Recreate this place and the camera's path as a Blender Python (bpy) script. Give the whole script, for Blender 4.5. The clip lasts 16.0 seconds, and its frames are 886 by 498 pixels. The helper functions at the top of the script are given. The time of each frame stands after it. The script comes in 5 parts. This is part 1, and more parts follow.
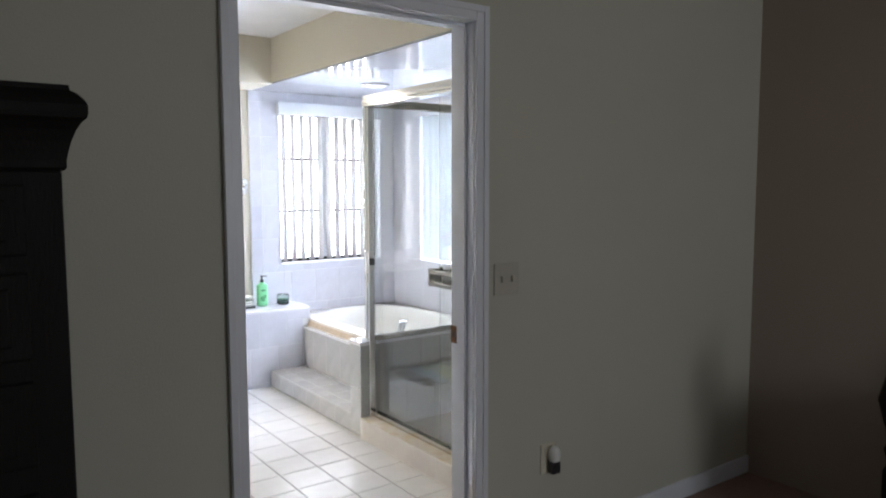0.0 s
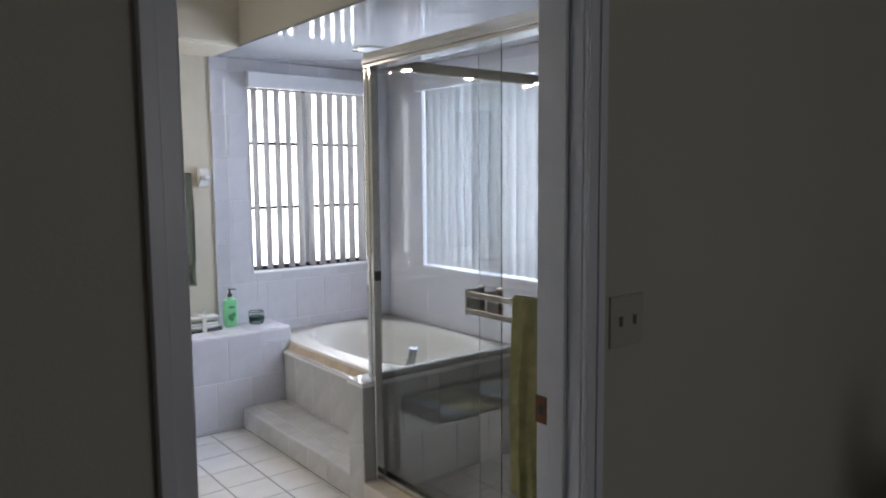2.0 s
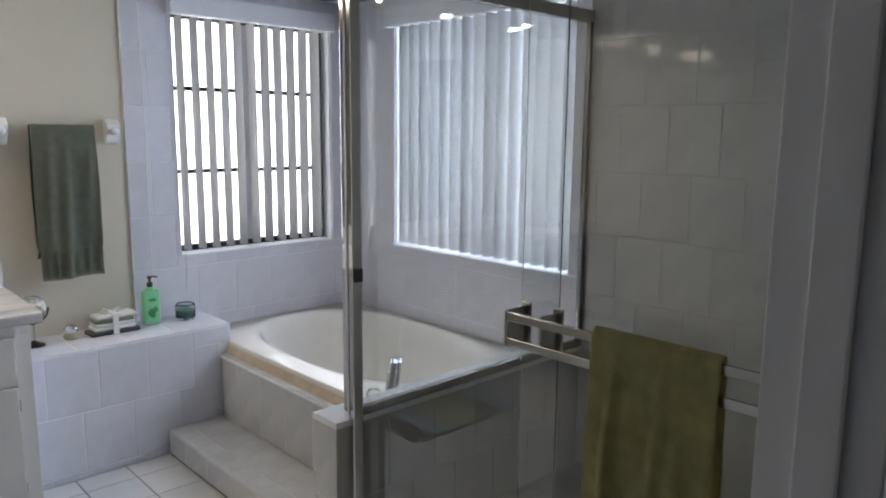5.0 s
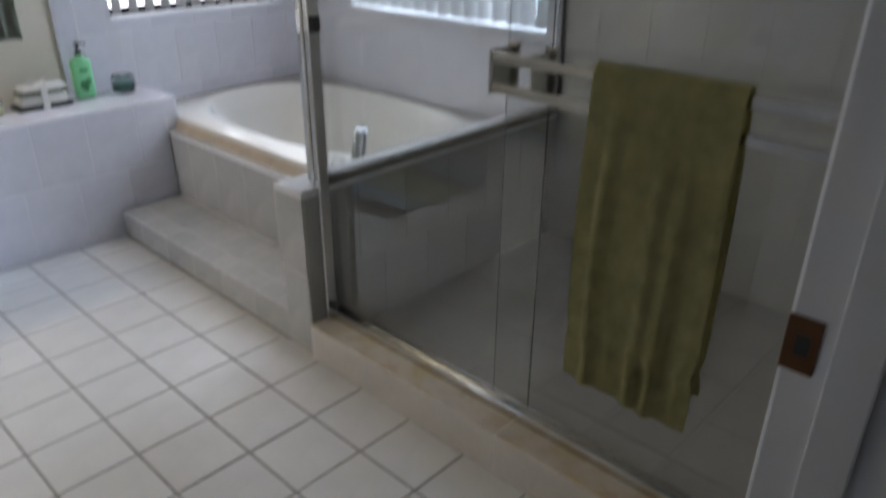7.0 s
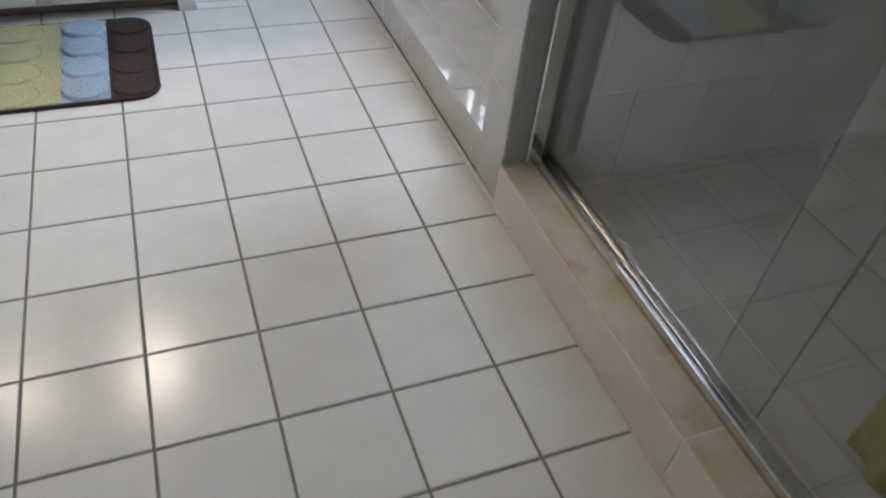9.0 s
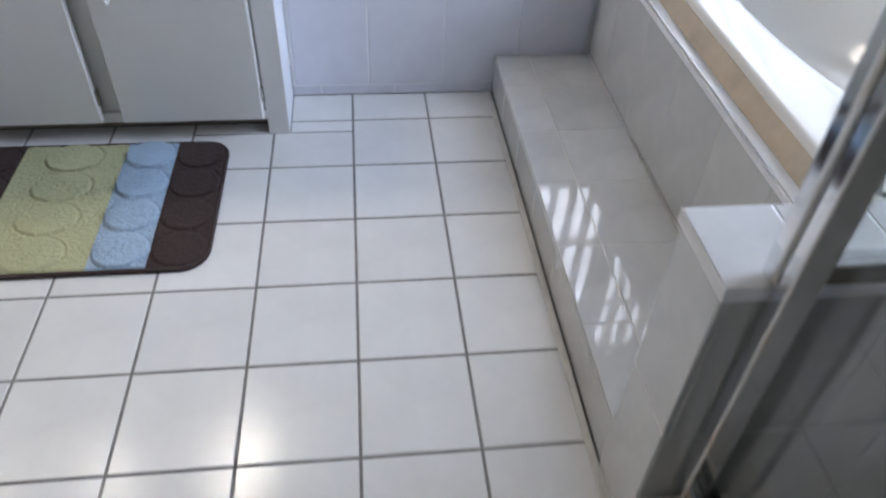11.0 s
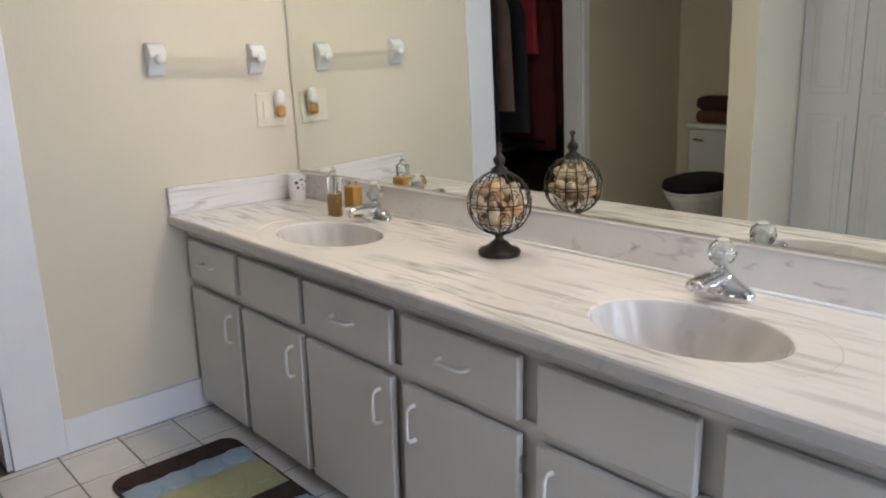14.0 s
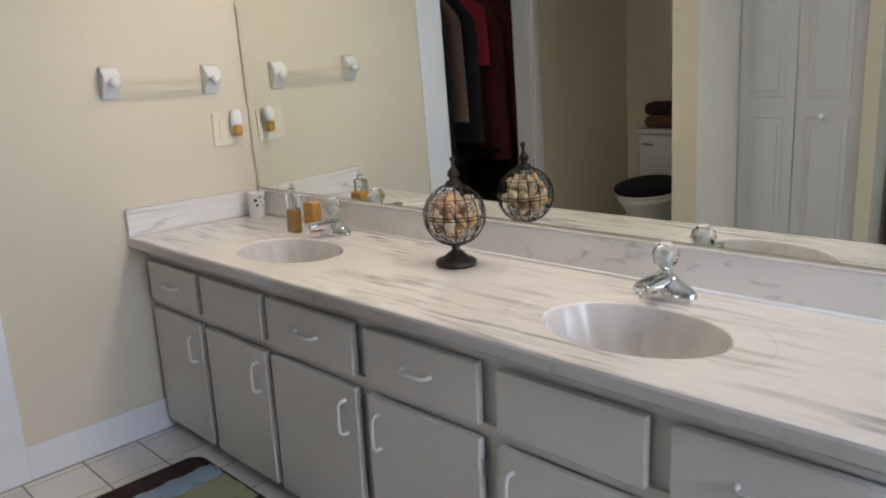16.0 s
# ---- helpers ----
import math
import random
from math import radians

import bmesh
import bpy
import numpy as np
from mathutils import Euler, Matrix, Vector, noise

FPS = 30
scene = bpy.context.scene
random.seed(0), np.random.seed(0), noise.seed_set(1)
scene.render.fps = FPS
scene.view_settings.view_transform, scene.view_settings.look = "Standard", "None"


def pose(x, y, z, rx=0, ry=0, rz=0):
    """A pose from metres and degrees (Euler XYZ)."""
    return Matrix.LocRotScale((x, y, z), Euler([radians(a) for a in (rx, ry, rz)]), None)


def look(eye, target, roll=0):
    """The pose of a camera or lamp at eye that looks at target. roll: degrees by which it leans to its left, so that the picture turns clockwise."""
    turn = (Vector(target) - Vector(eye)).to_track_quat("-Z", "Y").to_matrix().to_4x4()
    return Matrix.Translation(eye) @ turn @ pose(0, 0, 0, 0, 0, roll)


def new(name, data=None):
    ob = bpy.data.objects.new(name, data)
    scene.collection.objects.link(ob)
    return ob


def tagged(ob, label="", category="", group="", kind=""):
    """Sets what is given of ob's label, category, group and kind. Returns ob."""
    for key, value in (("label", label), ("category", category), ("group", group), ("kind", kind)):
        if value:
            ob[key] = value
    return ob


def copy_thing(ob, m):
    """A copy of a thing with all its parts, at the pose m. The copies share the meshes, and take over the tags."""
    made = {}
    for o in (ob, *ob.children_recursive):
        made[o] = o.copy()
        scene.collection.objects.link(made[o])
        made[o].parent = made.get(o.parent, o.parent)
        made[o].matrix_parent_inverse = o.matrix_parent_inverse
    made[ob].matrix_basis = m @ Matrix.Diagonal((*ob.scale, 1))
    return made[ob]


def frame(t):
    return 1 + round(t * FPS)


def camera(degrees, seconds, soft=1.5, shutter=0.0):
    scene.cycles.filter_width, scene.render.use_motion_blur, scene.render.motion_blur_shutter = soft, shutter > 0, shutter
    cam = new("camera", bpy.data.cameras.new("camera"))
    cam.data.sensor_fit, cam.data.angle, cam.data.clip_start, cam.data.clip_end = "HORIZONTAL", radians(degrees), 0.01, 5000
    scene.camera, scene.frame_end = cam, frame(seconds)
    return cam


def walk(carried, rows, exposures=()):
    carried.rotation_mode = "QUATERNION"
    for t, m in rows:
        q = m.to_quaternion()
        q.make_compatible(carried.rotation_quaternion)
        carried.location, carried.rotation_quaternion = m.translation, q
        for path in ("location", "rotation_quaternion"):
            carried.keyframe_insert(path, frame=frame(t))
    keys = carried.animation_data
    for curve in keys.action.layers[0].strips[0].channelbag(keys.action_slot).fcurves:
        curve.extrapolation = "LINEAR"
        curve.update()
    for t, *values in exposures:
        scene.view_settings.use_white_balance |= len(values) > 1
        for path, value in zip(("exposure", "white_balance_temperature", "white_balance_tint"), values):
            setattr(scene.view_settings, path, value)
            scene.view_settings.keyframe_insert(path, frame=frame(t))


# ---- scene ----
cam = camera(63.0, 16.0, 2.0, 0.4)
PATH = [
    (0, (-1.585, -4.718, 1.439), (-0.417, -3.103, 1.262), -0.1),
    (0.5, (-1.537, -4.431, 1.447), (-0.31, -2.858, 1.309), -1.3),
    (1, (-1.446, -4.201, 1.43), (-0.199, -2.649, 1.242), -2.5),
    (1.5, (-1.276, -3.959, 1.438), (-0.07, -2.373, 1.273), -1.1),
    (2, (-1.19, -3.753, 1.424), (0.041, -2.189, 1.224), -0.5),
    (2.5, (-1.138, -3.519, 1.432), (0.178, -2.028, 1.222), 0.1),
    (3, (-1.079, -3.357, 1.415), (0.296, -1.928, 1.155), 0.1),
    (3.5, (-0.952, -3.209, 1.426), (0.403, -1.763, 1.153), -0.1),
    (3.7, (-0.9, -3.157, 1.435), (0.445, -1.702, 1.158), 0.9),
    (6, (-0.808, -2.87, 1.434), (0.578, -1.47, 1.09), -1.1),
    (6.5, (-0.791, -2.844, 1.4), (0.627, -1.502, 0.964), -1.3),
    (7, (-0.727, -2.794, 1.295), (0.586, -1.558, 0.432), 0.4),
    (7.5, (-0.573, -2.716, 1.175), (0.419, -1.449, -0.013), -2.5),
    (8, (-0.455, -2.635, 1.124), (0.336, -1.362, -0.199), 1.6),
    (10.5, (-0.031, -1.821, 1.068), (0.313, -0.434, -0.331), 4.1),
    (11, (0.031, -1.664, 1.069), (0.231, -0.21, -0.29), 2.8),
    (11.5, (0.059, -1.465, 1.088), (0.168, 0.021, -0.247), 4.3),
    (12, (0.089, -1.321, 1.09), (0.194, 0.188, -0.217), 6.0),
    (12.5, (0.015, -1.159, 1.092), (-0.305, 0.379, -0.146), 7.6),
    (13, (-0.087, -1.082, 1.168), (-0.928, 0.361, 0.068), 4.3),
    (13.5, (-0.097, -1.145, 1.243), (-1.336, 0.267, 0.557), 1.9),
    (14, (-0.074, -1.163, 1.298), (-1.497, 0.156, 0.812), -1.1),
    (14.5, (-0.054, -1.158, 1.302), (-1.446, 0.209, 0.864), -0.9),
    (15, (-0.042, -1.192, 1.323), (-1.446, 0.16, 0.876), -1.9),
    (15.5, (-0.027, -1.198, 1.323), (-1.411, 0.173, 0.87), -2.2),
    (16, (-0.023, -1.194, 1.322), (-1.377, 0.203, 0.855), -2.5),
]
EXPOSURES = [(0.0, 0.42, 6250, 8), (0.5, 0.05, 6250, 8), (1.0, -0.25, 6250, 8), (1.5, -0.5, 6300, 9), (2.5, -0.85, 6400, 9), (3.5, -0.98, 6450, 9), (6.0, -1.0, 6450, 8), (7.0, -1.0, 6350, 8), (8.0, -0.6, 6450, 6),
             (10.5, -0.58, 6000, 9), (12.0, -0.82, 5900, 9), (12.5, -0.86, 6050, 9), (13.0, -0.84, 6300, 10), (13.5, -0.72, 6500, 10), (14.0, -0.84, 6530, 10), (16.0, -0.98, 6530, 10)]
walk(cam, [(t, look(e, a, r)) for t, e, a, r in PATH], exposures=EXPOSURES)

# ---- world, sun and lamps ----
world = bpy.data.worlds.new("world")
scene.world = world
world.use_nodes = True
wn = world.node_tree.nodes
sky = wn.new("ShaderNodeTexSky")
sky.sky_type, sky.sun_disc = "NISHITA", False
sky.sun_elevation, sky.sun_rotation = radians(50), radians(200)
wn["Background"].inputs["Strength"].default_value = 0.12
world.node_tree.links.new(sky.outputs[0], wn["Background"].inputs["Color"])


def lamp(name, kind, m, energy, color, **more):
    data = bpy.data.lights.new(name, kind)
    data.energy, data.color = energy, color
    for k, v in more.items():
        setattr(data, k, v)
    ob = new(name, data)
    ob.matrix_world = m
    return ob


WINDOW_POWER = 30
DAY = (0.78, 0.86, 1.04)
lamp("sun", "SUN", look((6, -16, 24), (0, 0, 0)), 1.0, (1, 0.96, 0.9), angle=radians(15))
lamp("window_light_north", "AREA", look((1.06, 0.622, 1.42), (1.06, 0, 1.42)), WINDOW_POWER, (0.91, 0.89, 0.95), shape="RECTANGLE", size=0.86, size_y=1.14)
lamp("window_light_east", "AREA", look((1.812, -0.53, 1.42), (1, -0.53, 1.42)), WINDOW_POWER * 3.9, DAY, shape="RECTANGLE", size=1.14, size_y=1.14)
# unseen fill lamp added in the bedroom, beside its window, to brighten the walls
lamp("bedroom_window_light", "AREA", look((0.5, -7.36, 1.5), (0.9, 0, 1.4)), 23.0, (0.96, 0.97, 1.0), shape="RECTANGLE", size=1.3, size_y=1.1)
BULBS = [(-0.66, 0.2), (-0.6, 0.36), (-1.26, 0.28), (-1.9, 0.2), (-1.96, 0.36)]
for bx, by in BULBS:
    lamp("downlight_lamp", "AREA", look((bx, by, 2.118), (bx - 0.02, by - 0.25, 0)), 5.9, (1.0, 0.83, 0.66), shape="DISK", size=0.075)


# ---- materials ----
def mat(name, color, rough=0.5, metal=0.0, vary=0.06, scale=6.0, bump=0.0, bscale=80.0, coat=0.0, spec=0.5, per=0.0, stretch=(1, 1, 1), **inputs):
    m = bpy.data.materials.new(name)
    m.use_nodes = True
    n, l = m.node_tree.nodes, m.node_tree.links
    p = n["Principled BSDF"]
    p.inputs["Roughness"].default_value, p.inputs["Metallic"].default_value = rough, metal
    p.inputs["Coat Weight"].default_value, p.inputs["Specular IOR Level"].default_value = coat, spec
    co = n.new("ShaderNodeTexCoord")
    mp = n.new("ShaderNodeMapping")
    mp.inputs["Scale"].default_value = stretch
    l.new(co.outputs["Object"], mp.inputs["Vector"])
    big, small = n.new("ShaderNodeTexNoise"), n.new("ShaderNodeTexNoise")
    big.inputs["Scale"].default_value, small.inputs["Scale"].default_value = scale, bscale
    big.inputs["Detail"].default_value = 4
    for t in (big, small):
        l.new(mp.outputs[0], t.inputs["Vector"])
    mixn = n.new("ShaderNodeMath")
    mixn.operation = "MULTIPLY_ADD"
    l.new(small.outputs[0], mixn.inputs[0])
    mixn.inputs[1].default_value = 0.35
    l.new(big.outputs[0], mixn.inputs[2])
    ramp = n.new("ShaderNodeMapRange")
    ramp.inputs[1].default_value, ramp.inputs[2].default_value = 0.4, 0.95
    ramp.inputs[3].default_value, ramp.inputs[4].default_value = 1 - vary, 1 + vary
    l.new(mixn.outputs[0], ramp.inputs[0])
    hsv = n.new("ShaderNodeHueSaturation")
    hsv.inputs["Color"].default_value = (*color, 1)
    last = ramp.outputs[0]
    if per:
        info = n.new("ShaderNodeObjectInfo")
        rr = n.new("ShaderNodeMapRange")
        rr.inputs[3].default_value, rr.inputs[4].default_value = 1 - per, 1 + per
        l.new(info.outputs["Random"], rr.inputs[0])
        mu = n.new("ShaderNodeMath")
        mu.operation = "MULTIPLY"
        l.new(last, mu.inputs[0])
        l.new(rr.outputs[0], mu.inputs[1])
        last = mu.outputs[0]
    l.new(last, hsv.inputs["Value"])
    l.new(hsv.outputs[0], p.inputs["Base Color"])
    rr2 = n.new("ShaderNodeMapRange")
    rr2.inputs[3].default_value, rr2.inputs[4].default_value = max(rough * 0.8, 0.01), min(rough * 1.2, 1)
    l.new(big.outputs[0], rr2.inputs[0])
    l.new(rr2.outputs[0], p.inputs["Roughness"])
    if bump:
        b = n.new("ShaderNodeBump")
        b.inputs["Strength"].default_value, b.inputs["Distance"].default_value = bump, 0.003
        l.new(small.outputs[0], b.inputs["Height"])
        l.new(b.outputs[0], p.inputs["Normal"])
    for k, v in inputs.items():
        p.inputs[k.replace("_", " ")].default_value = v
    return m


def marble(stretch=(1.5, 13.0, 13.0), lo=0.485, vein=0.30, name="cultured_marble", base=(0.70, 0.69, 0.68)):
    m = mat(name, base, 0.12, coat=0.3, vary=0.04, scale=3)
    n, l = m.node_tree.nodes, m.node_tree.links
    p = n["Principled BSDF"]
    co, mp = n.new("ShaderNodeTexCoord"), n.new("ShaderNodeMapping")
    mp.inputs["Scale"].default_value = stretch
    mp.inputs["Rotation"].default_value = (0, 0, radians(9))
    l.new(co.outputs["Object"], mp.inputs["Vector"])
    t = n.new("ShaderNodeTexNoise")
    t.inputs["Scale"].default_value, t.inputs["Detail"].default_value, t.inputs["Distortion"].default_value = 2.0, 8, 1.4
    l.new(mp.outputs[0], t.inputs["Vector"])
    r = n.new("ShaderNodeValToRGB")
    e = r.color_ramp.elements
    e[0].position, e[0].color = lo, (0, 0, 0, 1)
    e[1].position, e[1].color = lo + 0.22, (1, 1, 1, 1)
    l.new(t.outputs[0], r.inputs[0])
    t2 = n.new("ShaderNodeTexNoise")
    t2.inputs["Scale"].default_value, t2.inputs["Detail"].default_value = 2.2, 3
    l.new(co.outputs["Object"], t2.inputs["Vector"])
    mk = n.new("ShaderNodeMapRange")
    mk.inputs[1].default_value, mk.inputs[2].default_value = 0.38, 0.60
    l.new(t2.outputs[0], mk.inputs[0])
    mu = n.new("ShaderNodeMath")
    mu.operation = "MULTIPLY"
    l.new(r.outputs[0], mu.inputs[0])
    l.new(mk.outputs[0], mu.inputs[1])
    mx = n.new("ShaderNodeMix")
    mx.data_type = "RGBA"
    old = p.inputs["Base Color"].links[0].from_socket
    l.new(mu.outputs[0], mx.inputs[0])
    l.new(old, mx.inputs[6])
    mx.inputs[7].default_value = (vein, vein, vein * 1.01, 1)
    l.new(mx.outputs[2], p.inputs["Base Color"])
    return m


def glass(name, color=(0.93, 0.97, 0.95), rough=0.0, ior=1.45):
    m = bpy.data.materials.new(name)
    m.use_nodes = True
    p = m.node_tree.nodes["Principled BSDF"]
    p.inputs["Base Color"].default_value = (*color, 1)
    p.inputs["Transmission Weight"].default_value, p.inputs["Roughness"].default_value, p.inputs["IOR"].default_value = 1, rough, ior
    return m


def pane_glass(name, tint):
    """Clear sheet glass with real thickness."""
    return glass(name, tint, 0.0, 1.5)


def emit(name, color, power):
    m = bpy.data.materials.new(name)
    m.use_nodes = True
    p = m.node_tree.nodes["Principled BSDF"]
    p.inputs["Emission Color"].default_value, p.inputs["Emission Strength"].default_value = (*color, 1), power
    return m


def mottled(name):
    """Pale stone stained pink and yellow in patches."""
    m = mat(name, (0.50, 0.45, 0.38), 0.35, vary=0.1, scale=14)
    n, l = m.node_tree.nodes, m.node_tree.links
    p = n["Principled BSDF"]
    old = p.inputs["Base Color"].links[0].from_socket
    for color, sc, lo, hi in (((0.42, 0.32, 0.13), 9, 0.44, 0.60), ((0.40, 0.29, 0.25), 17, 0.54, 0.68)):
        t, g, mx, c = n.new("ShaderNodeTexNoise"), n.new("ShaderNodeMapRange"), n.new("ShaderNodeMix"), n.new("ShaderNodeTexCoord")
        t.inputs["Scale"].default_value, t.inputs["Detail"].default_value = sc, 5
        l.new(c.outputs["Object"], t.inputs["Vector"])
        g.inputs[1].default_value, g.inputs[2].default_value = lo, hi
        g.inputs[4].default_value = 0.8
        l.new(t.outputs[0], g.inputs[0])
        mx.data_type = "RGBA"
        l.new(g.outputs[0], mx.inputs[0])
        l.new(old, mx.inputs[6])
        mx.inputs[7].default_value = (*color, 1)
        old = mx.outputs[2]
    l.new(old, p.inputs["Base Color"])
    return m


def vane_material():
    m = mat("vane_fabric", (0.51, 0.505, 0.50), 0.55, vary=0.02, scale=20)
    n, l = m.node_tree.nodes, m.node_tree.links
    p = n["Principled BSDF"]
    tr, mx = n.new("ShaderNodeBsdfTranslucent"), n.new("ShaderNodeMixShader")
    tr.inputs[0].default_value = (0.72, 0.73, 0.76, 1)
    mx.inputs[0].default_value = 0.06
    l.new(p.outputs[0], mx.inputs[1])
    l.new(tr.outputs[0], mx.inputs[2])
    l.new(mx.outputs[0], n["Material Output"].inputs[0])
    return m


